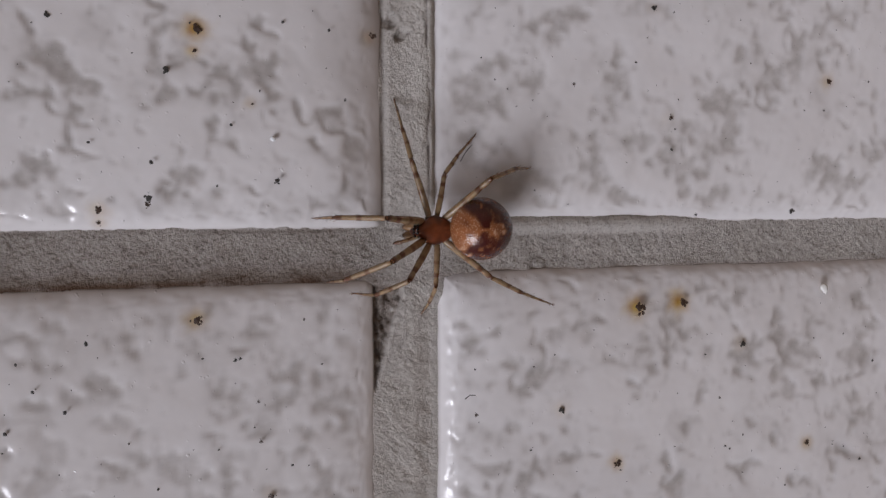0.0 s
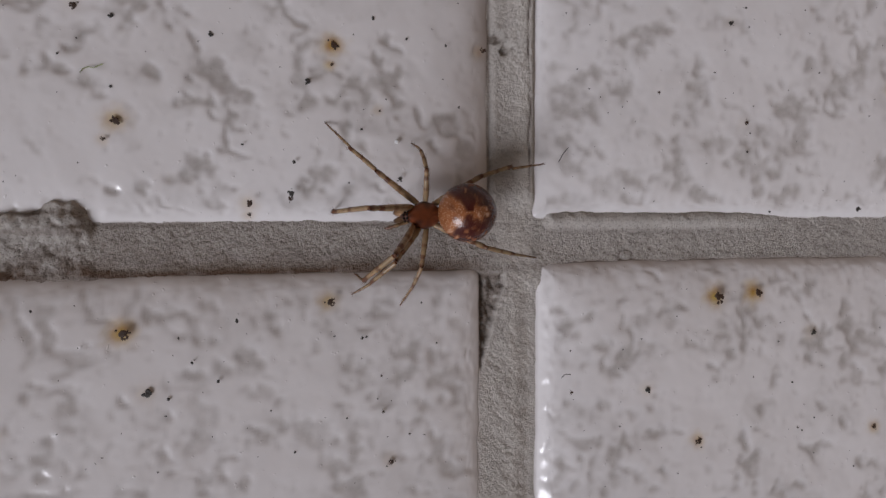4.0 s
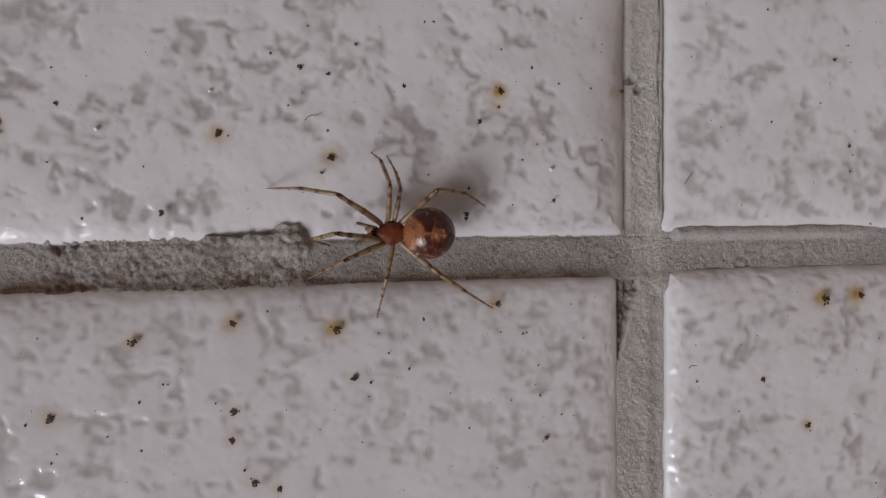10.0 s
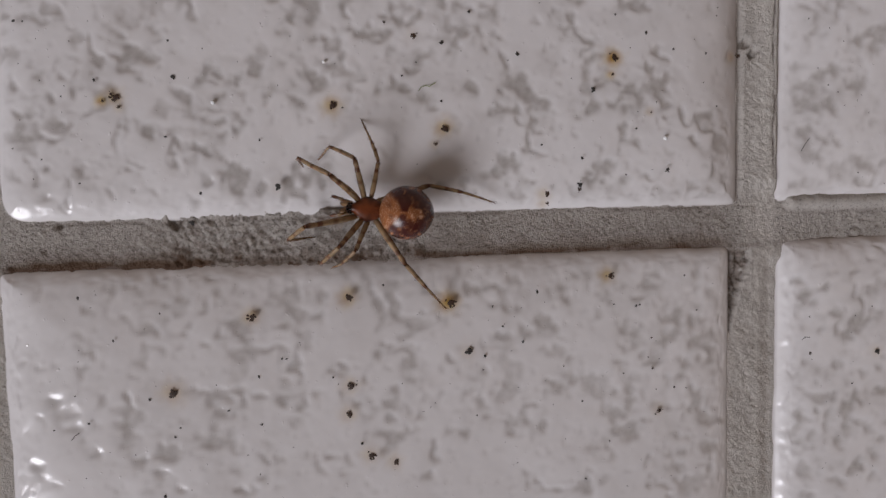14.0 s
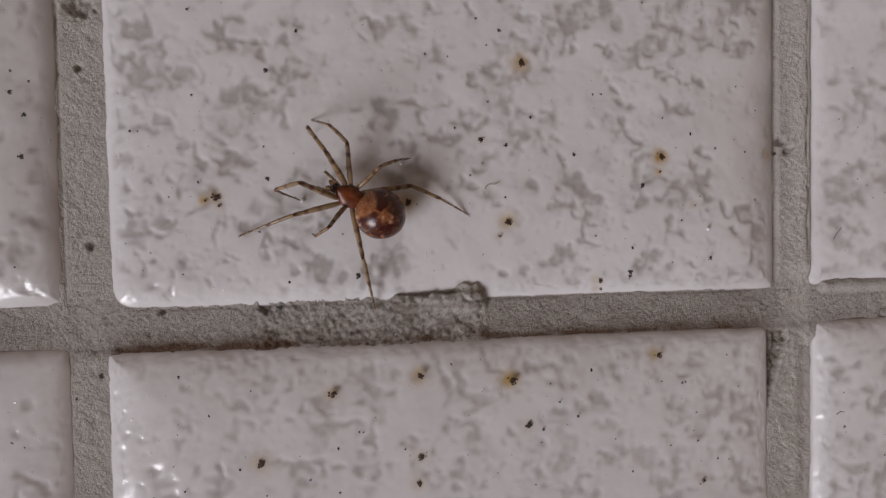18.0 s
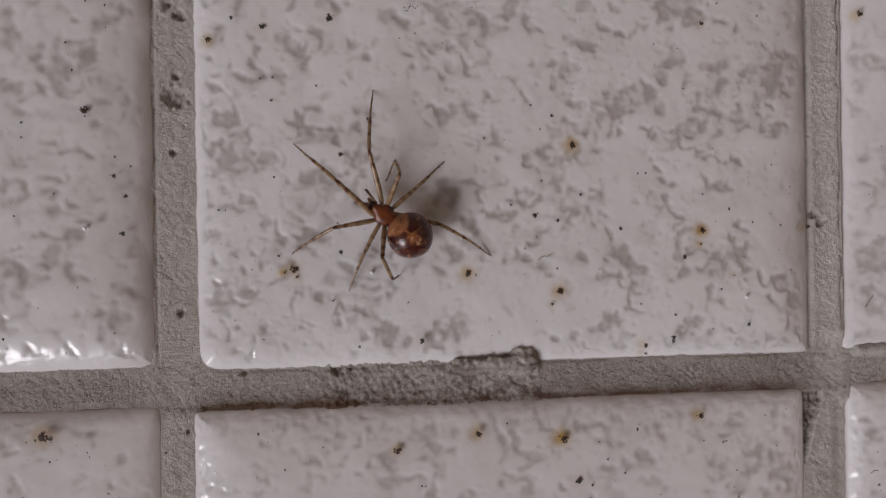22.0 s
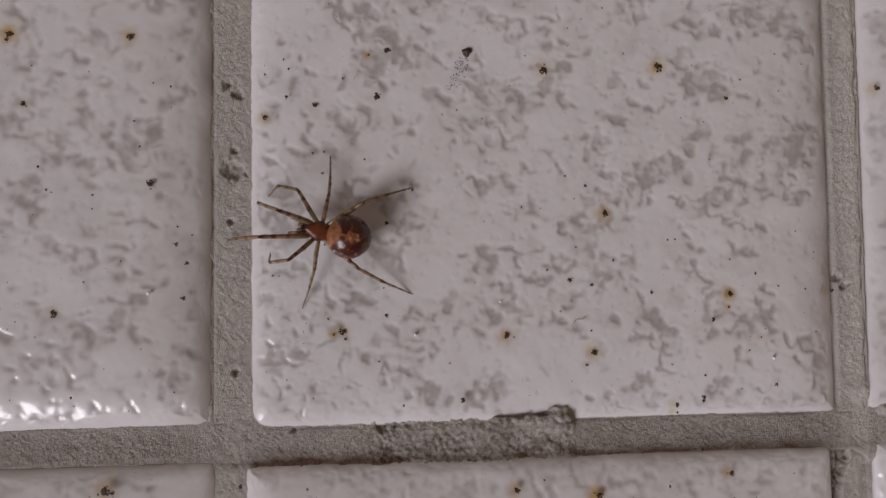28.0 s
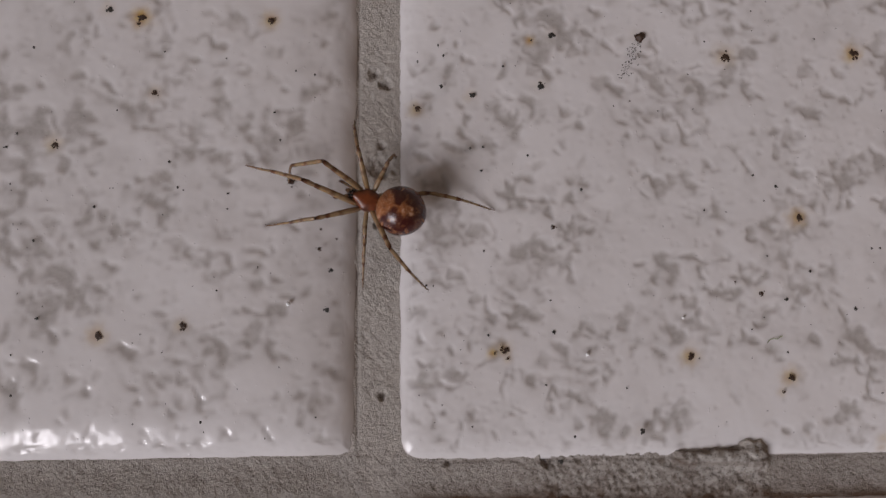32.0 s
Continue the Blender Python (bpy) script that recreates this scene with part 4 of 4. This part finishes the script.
def gait():
    stance(0.0, (49.85, -0.14, 181.6), (41.7, 0.4, 44.1, 0.5), (46.0, 6.6, 46.4, 3.0), (50.2, 4.7, 48.3, 2.8), (53.3, 3.0, 49.6, 2.1), (42.4, -2.8, 45.2, -1.3), (43.6, -3.4, 46.7, -1.9), (47.4, -4.8, 47.6, -2.5), (55.1, -4.7, 50.3, -2.5))
    stance(0.5, (49.69, -0.50, 176.3), (40.6, 4.2, 43.6, 2.0), (46.2, 6.4, 46.5, 3.0), (47.2, 4.1, 47.5, 2.1), (54.0, 1.3, 50.1, 1.8), (42.2, -1.3, 44.7, -0.5), (43.8, -3.4, 45.9, -1.6), (47.4, -4.6, 47.1, -1.9), (55.2, -4.6, 50.3, -2.7))
    stance(1.0, (49.45, -0.79, 170.9), (39.5, 5.3, 43.8, 1.8), (46.1, 6.5, 46.1, 3.1), (47.0, 4.1, 47.6, 2.0), (53.8, 0.7, 49.9, 1.4), (40.7, -2.1, 44.8, -0.4), (43.6, -3.3, 46.0, -1.6), (47.4, -4.7, 47.0, -1.8), (54.9, -4.6, 49.8, -3.2))
    stance(1.5, (48.38, -0.74, 181.2), (40.1, 0.6, 44.6, 0.5), (46.3, 6.7, 45.3, 2.8), (47.1, 4.2, 46.3, 1.6), (53.8, 0.8, 49.5, 1.5), (41.9, -1.6, 44.2, -0.7), (43.8, -3.3, 45.2, -1.7), (47.2, -4.7, 46.2, -1.8), (53.7, -4.3, 49.0, -3.1))
    stance(2.0, (46.81, -0.88, 188.6), (37.1, -0.2, 41.7, 0.5), (41.4, 5.9, 42.7, 2.0), (47.1, 4.2, 45.1, 1.7), (49.2, 2.9, 46.8, 2.1), (40.7, -2.2, 42.7, -0.9), (41.3, -5.2, 42.9, -3.0), (47.5, -4.7, 45.5, -3.5), (50.0, -6.3, 46.9, -3.1))
    stance(2.5, (45.39, -0.54, 182.6), (37.1, -0.3, 41.5, 0.5), (40.8, 4.3, 42.6, 1.7), (41.4, 3.6, 42.8, 1.9), (49.3, 2.8, 45.6, 2.1), (40.2, -2.8, 40.8, -1.2), (39.6, -3.7, 42.0, -2.0), (47.0, -4.5, 44.5, -2.8), (49.8, -6.1, 46.1, -2.8))
    stance(3.0, (44.59, -0.03, 182.9), (37.0, -0.4, 41.1, 0.8), (40.7, 4.2, 42.0, 1.1), (40.8, 4.1, 42.3, 2.2), (49.4, 2.6, 44.5, 2.2), (40.0, -2.8, 39.8, -1.6), (37.6, -5.9, 40.9, -2.3), (43.5, -4.6, 42.9, -1.7), (49.9, -4.4, 45.4, -2.3))
    stance(3.5, (43.87, 0.24, 183.2), (37.1, -0.3, 39.9, 0.5), (36.6, 5.3, 38.9, 2.5), (40.8, 4.2, 41.6, 2.0), (49.6, 2.8, 44.3, 2.6), (39.2, -3.0, 40.4, -1.3), (38.1, -4.1, 40.1, -2.0), (40.4, -5.2, 41.4, -2.3), (49.0, -2.5, 44.9, -1.6))
    stance(5.5, (42.74, 0.51, 183.6), (34.1, 4.5, 37.5, 2.5), (35.6, 4.7, 38.2, 2.7), (40.8, 4.2, 40.7, 2.7), (45.0, 4.2, 42.2, 2.7), (33.7, -1.9, 37.2, -0.3), (35.8, -4.2, 38.9, -1.6), (41.0, -2.6, 40.9, -1.1), (48.2, -2.1, 43.7, -1.4))
    stance(6.0, (42.51, 0.56, 178.5), (31.8, 5.9, 36.4, 2.7), (37.3, 7.2, 39.0, 3.1), (40.8, 4.2, 40.4, 2.5), (44.8, 4.0, 42.1, 2.5), (33.6, -2.1, 38.4, 0.1), (36.0, -3.3, 39.0, -1.1), (40.7, -2.7, 40.5, -0.9), (48.1, -1.9, 43.1, -1.2))
    stance(6.5, (41.71, 0.27, 181.4), (31.9, 2.4, 36.5, 1.1), (35.0, 5.7, 37.6, 2.7), (40.7, 4.2, 40.0, 2.5), (45.2, 3.6, 41.5, 2.2), (33.7, -2.0, 36.8, -0.5), (35.2, -6.0, 37.6, -1.6), (40.3, -2.7, 39.7, -1.1), (47.3, -1.8, 42.1, -1.1))
    stance(7.0, (39.83, 0.09, 181.9), (30.0, 2.9, 35.2, 1.3), (32.2, 3.7, 36.1, 2.4), (40.8, 4.2, 39.0, 3.5), (41.3, 4.0, 39.2, 2.1), (33.5, -2.1, 35.1, -0.7), (35.6, -6.2, 36.5, -2.3), (38.8, -2.3, 38.1, -1.4), (45.6, -1.8, 41.2, -1.6))
    stance(7.5, (38.33, 0.10, 177.3), (30.1, 2.9, 33.9, 1.6), (32.6, 6.3, 35.2, 2.6), (37.1, 5.7, 36.3, 2.6), (41.2, 3.7, 38.3, 2.6), (33.5, -2.0, 33.9, -0.8), (35.4, -6.1, 35.2, -1.8), (36.8, -4.6, 36.3, -1.8), (42.0, -5.7, 38.5, -2.4))
    stance(8.0, (37.23, -0.07, 176.7), (30.0, 2.9, 32.5, 2.4), (31.4, 6.1, 34.1, 3.1), (36.6, 5.7, 35.7, 3.1), (42.0, 0.6, 38.1, 2.1), (33.5, -2.1, 32.2, -0.8), (31.3, -2.2, 33.4, -1.1), (35.2, -5.1, 34.8, -1.4), (41.8, -5.2, 37.6, -2.6))
    stance(8.5, (35.34, 0.37, 166.7), (30.0, 2.9, 32.2, 2.2), (28.9, 4.7, 32.3, 3.5), (35.2, 6.0, 33.9, 2.7), (40.7, 1.6, 36.6, 2.6), (25.8, -0.4, 30.8, 0.5), (26.8, -3.2, 30.8, -0.7), (35.6, -4.4, 33.7, -1.9), (36.1, -3.6, 34.8, -1.3))
    stance(9.0, (32.89, 0.21, 168.6), (29.9, 2.9, 29.0, 3.2), (28.6, 4.5, 30.8, 2.9), (29.8, 6.6, 31.0, 3.5), (38.3, 1.4, 34.0, 2.2), (25.6, -0.6, 28.7, 0.7), (28.1, -1.7, 29.8, -0.7), (29.4, -4.3, 30.3, -0.7), (35.8, -4.8, 32.1, -2.1))
    stance(9.5, (32.38, 0.48, 170.6), (24.9, 6.1, 28.3, 3.0), (28.3, 5.3, 30.2, 2.7), (28.5, 5.5, 30.7, 3.0), (38.2, 0.8, 33.9, 2.0), (25.7, -0.5, 27.4, 0.8), (25.8, -1.6, 28.3, -0.3), (27.7, -4.4, 29.4, -0.8), (36.3, -5.1, 32.1, -1.7))
    stance(10.0, (31.53, 0.25, 178.7), (21.8, 3.1, 26.3, 2.5), (28.2, 5.3, 29.2, 2.4), (29.2, 5.1, 29.8, 2.8), (35.5, 1.9, 31.7, 2.8), (25.6, -0.5, 26.3, 0.4), (24.1, -2.6, 27.4, -0.8), (28.4, -5.1, 29.1, -1.6), (36.3, -5.0, 31.8, -2.0))
    stance(10.5, (31.03, -0.06, 176.3), (23.4, 1.9, 27.1, 1.5), (28.0, 5.2, 28.2, 2.5), (28.6, 5.0, 29.0, 2.6), (36.1, 1.4, 31.7, 1.9), (26.0, 0.2, 26.8, 0.3), (24.6, -2.7, 27.0, -1.0), (29.9, -4.2, 28.9, -1.7), (32.3, -6.2, 30.4, -2.3))
    stance(11.0, (28.17, -0.60, 174.3), (19.9, 2.6, 24.6, 1.2), (28.1, 5.4, 25.8, 2.7), (26.7, 4.2, 26.5, 2.3), (31.8, 2.2, 27.8, 2.0), (19.8, -1.9, 23.3, -0.2), (24.4, -1.8, 24.8, -1.5), (25.6, -5.4, 25.8, -1.9), (32.3, -6.4, 28.4, -3.0))
    stance(11.5, (26.29, -0.80, 178.5), (17.1, 2.8, 21.4, 1.4), (21.1, 4.6, 22.9, 1.3), (26.3, 3.5, 24.3, 1.5), (30.5, 2.4, 26.2, 1.6), (19.6, -2.3, 22.1, -0.6), (22.7, -3.4, 23.4, -2.0), (23.8, -4.3, 23.9, -2.3), (30.5, -5.4, 26.4, -2.7))
    stance(12.0, (25.31, -0.75, 178.8), (17.2, 2.8, 21.7, 0.8), (17.4, 3.7, 21.1, 1.7), (26.4, 3.5, 23.6, 1.6), (28.2, 1.9, 24.7, 1.3), (19.4, -2.0, 21.4, -0.8), (23.3, -3.2, 22.0, -3.3), (23.3, -4.3, 23.2, -1.9), (30.5, -5.5, 26.2, -2.6))
    stance(12.5, (25.04, -0.46, 180.4), (17.3, 2.9, 21.5, 1.2), (17.9, 3.4, 21.3, 1.7), (26.3, 3.6, 23.9, 2.2), (28.2, 2.0, 24.5, 2.0), (19.1, -2.6, 20.4, -0.8), (23.3, -3.1, 21.9, -2.6), (22.6, -3.8, 22.7, -1.9), (30.3, -5.4, 25.8, -2.8))
    stance(13.0, (25.08, -0.80, 183.6), (17.2, 2.8, 22.0, 1.0), (17.8, 3.4, 21.7, 1.9), (26.6, 2.2, 23.6, 1.7), (28.3, 0.7, 24.4, 1.5), (18.9, -2.9, 19.8, -1.2), (23.5, -3.1, 21.9, -3.3), (22.5, -4.4, 22.7, -2.2), (30.3, -5.4, 25.7, -3.1))
    stance(13.5, (24.18, -0.59, 173.0), (17.4, 2.7, 21.3, 0.8), (18.1, 3.3, 21.3, 2.0), (23.1, 5.2, 22.6, 2.3), (28.4, 0.7, 25.0, 1.8), (18.9, -2.4, 19.9, -0.5), (18.3, -5.2, 21.0, -1.9), (22.4, -4.2, 21.9, -1.9), (29.3, -4.5, 25.2, -2.6))
    stance(14.0, (23.11, -0.03, 173.3), (17.2, 2.8, 20.5, 1.1), (18.1, 3.2, 21.4, 2.0), (20.7, 5.6, 21.6, 2.8), (28.8, 0.4, 24.0, 1.9), (17.8, -1.4, 19.6, 0.5), (17.9, -2.9, 20.0, -1.0), (18.6, -3.3, 20.4, -1.7), (25.6, -6.1, 22.7, -2.7))
    stance(14.5, (22.99, 0.55, 177.0), (17.4, 2.8, 20.1, 1.8), (18.2, 3.4, 20.6, 2.4), (21.1, 5.0, 21.7, 2.7), (28.9, 0.3, 24.5, 1.9), (17.9, -1.9, 19.1, 0.2), (17.1, -4.1, 19.6, -1.5), (19.1, -2.2, 20.2, -0.7), (25.8, -5.7, 23.0, -2.2))
    stance(16.5, (20.65, 1.92, 150.4), (15.5, 10.9, 17.0, 7.0), (18.6, 8.2, 19.5, 5.2), (22.8, 7.2, 20.5, 4.9), (26.4, 0.4, 23.2, 2.9), (12.3, 6.8, 16.4, 4.4), (15.1, -2.0, 17.5, 2.0), (17.4, -2.0, 18.2, 1.1), (20.0, -2.5, 18.9, 0.5))
    stance(17.0, (19.05, 2.66, 147.1), (12.9, 10.8, 15.7, 7.0), (18.4, 8.3, 17.8, 5.5), (22.7, 7.0, 19.7, 5.5), (24.1, 4.3, 20.7, 4.8), (10.8, 7.3, 14.6, 5.2), (11.7, -0.5, 14.9, 2.1), (15.5, -1.2, 16.2, 1.4), (19.7, -2.2, 17.9, 0.7))
    stance(17.5, (17.41, 4.86, 149.9), (13.0, 13.1, 14.4, 9.2), (12.9, 10.7, 14.4, 8.0), (19.2, 9.1, 16.7, 7.4), (23.7, 5.2, 20.1, 6.4), (12.2, 7.0, 13.8, 6.5), (11.8, -0.2, 13.7, 3.8), (14.5, 2.4, 14.8, 4.1), (16.7, -0.6, 15.9, 3.2))
    stance(18.0, (17.18, 5.62, 148.5), (12.9, 10.8, 14.3, 8.8), (12.9, 11.8, 15.6, 9.3), (19.3, 9.3, 16.7, 8.3), (23.1, 5.5, 18.8, 7.5), (12.2, 6.6, 12.2, 7.5), (8.2, 4.4, 12.2, 5.8), (12.8, 4.5, 14.8, 5.5), (16.8, -0.8, 15.8, 3.9))
    stance(18.5, (16.64, 6.34, 148.3), (13.2, 10.5, 14.2, 8.8), (12.9, 11.8, 15.2, 10.1), (19.3, 9.2, 16.6, 8.8), (21.0, 8.4, 17.5, 8.4), (12.5, 7.0, 11.9, 7.6), (8.7, 6.4, 11.8, 6.7), (10.5, 4.9, 13.4, 5.6), (16.6, -0.3, 15.4, 4.3))
    stance(19.0, (16.37, 6.97, 149.1), (12.8, 10.9, 13.8, 9.5), (12.9, 11.8, 14.8, 9.8), (16.7, 12.8, 15.9, 10.5), (20.6, 8.1, 16.7, 9.1), (11.9, 7.0, 11.3, 7.8), (9.9, 6.6, 12.5, 7.0), (10.5, 4.9, 12.9, 5.8), (16.9, 2.0, 15.1, 5.3))
    stance(19.5, (16.24, 7.05, 150.1), (12.9, 11.0, 13.8, 9.5), (13.1, 11.8, 14.7, 10.2), (16.4, 12.1, 15.5, 9.5), (20.6, 8.2, 17.1, 9.2), (11.6, 7.0, 11.3, 7.8), (8.3, 6.0, 11.6, 7.0), (10.6, 5.0, 12.9, 6.3), (17.3, 2.9, 15.4, 5.6))
    stance(20.0, (16.52, 7.40, 153.8), (11.9, 11.8, 13.2, 9.9), (12.9, 11.8, 14.5, 10.1), (14.2, 12.4, 15.2, 10.3), (20.7, 8.1, 17.3, 9.6), (6.3, 9.5, 11.2, 8.9), (7.7, 4.7, 11.5, 6.6), (10.5, 5.0, 13.0, 5.9), (18.1, 3.4, 15.9, 5.1))
    stance(20.5, (16.10, 7.92, 148.5), (10.0, 17.2, 12.4, 12.2), (13.1, 11.9, 14.3, 10.5), (16.4, 14.7, 15.4, 11.5), (20.9, 7.6, 18.0, 9.8), (7.6, 11.3, 11.6, 9.9), (7.0, 7.1, 11.6, 8.2), (10.5, 5.1, 12.9, 7.0), (18.5, 3.2, 16.1, 5.8))
    stance(21.0, (15.39, 8.46, 145.6), (11.3, 19.2, 11.8, 13.8), (13.1, 12.4, 14.2, 11.4), (16.0, 14.4, 15.2, 11.7), (21.1, 7.6, 17.4, 9.8), (7.1, 14.1, 10.9, 11.0), (6.7, 7.9, 10.7, 8.9), (10.4, 5.0, 12.0, 7.3), (18.7, 3.1, 15.4, 5.5))
    stance(21.5, (14.87, 8.44, 141.0), (10.6, 19.4, 11.5, 14.1), (13.1, 12.6, 13.8, 11.7), (16.2, 14.7, 14.5, 11.7), (21.0, 7.7, 17.6, 9.8), (4.6, 15.2, 9.8, 12.1), (6.8, 8.1, 10.4, 9.5), (10.7, 5.1, 11.9, 7.7), (12.4, 5.5, 12.7, 7.7))
    stance(22.0, (14.87, 9.14, 140.4), (12.5, 19.5, 12.2, 14.6), (13.3, 13.0, 14.2, 12.4), (17.8, 14.7, 15.2, 12.3), (21.0, 7.5, 17.7, 9.9), (6.9, 15.7, 10.1, 12.7), (6.7, 8.0, 9.7, 9.7), (10.4, 4.9, 11.6, 7.7), (14.2, 6.4, 13.2, 6.8))
    stance(22.5, (15.29, 10.33, 140.9), (11.0, 19.4, 12.0, 15.0), (13.6, 14.2, 14.0, 13.2), (16.2, 15.4, 14.5, 12.8), (20.8, 7.9, 17.6, 10.4), (7.0, 15.7, 10.9, 12.9), (6.9, 8.1, 10.2, 10.4), (11.6, 10.1, 12.3, 10.7), (13.4, 6.9, 13.3, 9.6))
    stance(23.0, (16.00, 7.56, 144.2), (13.4, 17.4, 12.8, 13.0), (16.0, 14.7, 14.7, 12.0), (18.2, 13.4, 15.6, 10.6), (21.9, 7.1, 18.4, 9.2), (4.7, 11.9, 10.0, 10.5), (6.8, 8.0, 10.6, 8.4), (10.5, 6.7, 12.5, 7.5), (15.1, 1.3, 14.1, 5.2))
    stance(23.5, (15.75, 8.73, 138.4), (13.9, 19.3, 13.3, 14.1), (19.9, 15.5, 16.2, 13.0), (19.4, 12.1, 16.6, 11.4), (21.6, 7.2, 18.6, 9.5), (5.2, 13.6, 10.6, 12.0), (6.8, 8.1, 10.2, 9.5), (9.4, 7.0, 11.9, 8.8), (15.7, 1.7, 14.3, 5.9))
    stance(24.0, (15.20, 9.40, 134.2), (14.5, 20.6, 13.5, 15.1), (19.8, 15.6, 15.9, 13.5), (19.5, 12.1, 16.3, 11.8), (21.0, 6.9, 17.6, 10.1), (5.1, 13.6, 10.3, 12.9), (6.8, 8.0, 10.1, 10.2), (9.1, 7.4, 11.2, 9.3), (15.6, 2.7, 13.7, 6.7))
    stance(24.5, (14.91, 10.16, 136.7), (9.8, 18.7, 11.8, 14.6), (17.4, 18.0, 14.9, 14.9), (19.5, 12.2, 16.3, 12.2), (20.5, 11.1, 17.0, 11.9), (5.2, 13.9, 10.3, 13.2), (6.9, 8.1, 9.9, 10.5), (8.2, 9.0, 11.0, 10.2), (12.1, 5.5, 12.9, 8.9))
    stance(26.5, (11.96, 13.31, 160.8), (2.4, 16.0, 7.2, 15.8), (6.7, 20.8, 8.6, 16.2), (14.1, 17.0, 11.5, 15.9), (17.8, 13.2, 14.2, 14.6), (5.3, 14.1, 7.1, 14.1), (2.6, 11.4, 6.8, 12.6), (9.1, 9.5, 9.7, 11.6), (15.4, 8.8, 12.0, 11.1))
    stance(27.0, (11.20, 13.76, 167.0), (2.3, 16.0, 6.7, 16.4), (6.4, 22.2, 7.9, 17.6), (13.1, 16.8, 11.1, 16.0), (15.5, 16.8, 11.5, 16.0), (5.1, 13.6, 5.8, 14.4), (3.2, 12.6, 6.9, 13.3), (7.5, 9.2, 8.4, 11.9), (15.2, 8.7, 11.4, 11.1))
    stance(27.5, (9.86, 13.90, 168.1), (2.3, 16.1, 6.4, 16.1), (5.0, 18.5, 7.1, 16.4), (10.8, 19.3, 9.0, 16.4), (15.7, 16.6, 11.0, 15.9), (3.6, 14.7, 5.7, 14.6), (1.8, 12.9, 5.7, 13.0), (6.1, 10.2, 7.3, 12.5), (14.2, 9.1, 10.6, 11.4))
    stance(28.0, (7.48, 13.80, 167.5), (2.1, 16.0, 3.6, 15.2), (1.5, 17.0, 4.3, 16.9), (6.1, 20.6, 6.0, 17.0), (12.1, 17.6, 7.6, 15.8), (-1.7, 13.8, 2.0, 13.8), (1.6, 12.8, 4.2, 12.4), (3.9, 8.7, 5.0, 11.8), (12.2, 9.5, 8.0, 11.6))
    stance(28.5, (4.89, 14.53, 171.1), (-1.7, 17.7, 0.7, 16.7), (0.1, 18.5, 2.1, 16.8), (4.5, 18.9, 3.5, 17.0), (10.9, 16.6, 6.1, 16.3), (-1.5, 14.1, 0.7, 14.6), (0.5, 12.9, 1.8, 13.6), (0.4, 10.4, 2.2, 12.7), (9.3, 12.0, 5.2, 12.2))
    stance(29.0, (3.73, 14.34, 172.6), (-6.8, 17.8, -2.3, 16.1), (-0.0, 18.5, 1.4, 16.6), (4.2, 18.5, 2.3, 17.0), (7.4, 17.5, 3.4, 16.8), (-1.9, 14.1, 0.2, 14.2), (-2.8, 11.1, 0.0, 12.5), (0.7, 11.6, 1.5, 12.9), (9.5, 11.9, 4.7, 12.3))
    stance(29.5, (1.93, 14.99, 178.1), (-7.1, 17.7, -2.9, 16.5), (-2.6, 18.4, -1.3, 16.6), (-0.2, 19.4, -0.0, 16.8), (7.3, 17.4, 2.7, 16.9), (-4.8, 13.6, -2.4, 14.5), (-2.5, 11.7, -1.3, 13.4), (0.1, 9.3, -0.1, 12.5), (7.8, 12.2, 3.0, 12.9))
    stance(30.0, (1.28, 14.77, 172.0), (-7.1, 17.8, -2.6, 16.6), (-5.0, 21.4, -2.2, 17.8), (-0.5, 19.3, -0.4, 17.1), (7.4, 17.0, 2.5, 16.6), (-7.4, 13.4, -3.7, 15.0), (-2.7, 12.3, -2.0, 13.5), (0.1, 9.3, -0.6, 12.2), (7.1, 12.2, 1.9, 13.0))
    stance(30.5, (0.30, 14.95, 169.7), (-7.2, 17.8, -3.0, 16.6), (-4.7, 21.2, -2.8, 17.9), (-0.6, 19.1, -1.2, 17.3), (6.0, 16.4, 1.4, 16.9), (-9.1, 15.6, -5.5, 15.7), (-3.0, 12.1, -2.7, 13.7), (-0.7, 10.7, -1.3, 13.1), (1.1, 9.7, -0.6, 12.7))
    stance(31.0, (0.01, 14.64, 162.2), (-7.3, 17.7, -2.8, 16.8), (-4.1, 21.6, -2.8, 18.2), (-0.3, 19.2, -1.5, 17.2), (6.2, 16.4, 1.5, 16.5), (-11.6, 14.6, -6.3, 15.1), (-2.8, 11.3, -3.5, 13.2), (-2.4, 10.4, -2.7, 12.8), (1.2, 9.7, -0.6, 12.2))
    stance(31.5, (0.14, 14.92, 164.6), (-7.3, 17.9, -2.7, 17.4), (-2.8, 21.6, -2.2, 17.7), (-0.3, 19.3, -1.1, 17.3), (6.2, 16.3, 1.5, 16.8), (-9.5, 18.5, -5.6, 16.7), (-5.4, 11.6, -3.8, 13.9), (-2.6, 10.4, -2.2, 13.2), (1.2, 9.7, -0.7, 12.8))
    stance(32.0, (0.19, 15.70, 159.9), (-7.2, 17.8, -2.6, 18.1), (-2.9, 22.0, -2.4, 19.2), (-0.2, 19.7, -0.9, 18.3), (6.7, 16.0, 2.0, 17.0), (-10.0, 19.0, -5.1, 17.2), (-8.6, 15.0, -5.0, 15.2), (-2.4, 10.4, -2.2, 13.3), (1.9, 10.8, -0.5, 13.3))


gait()
motions()
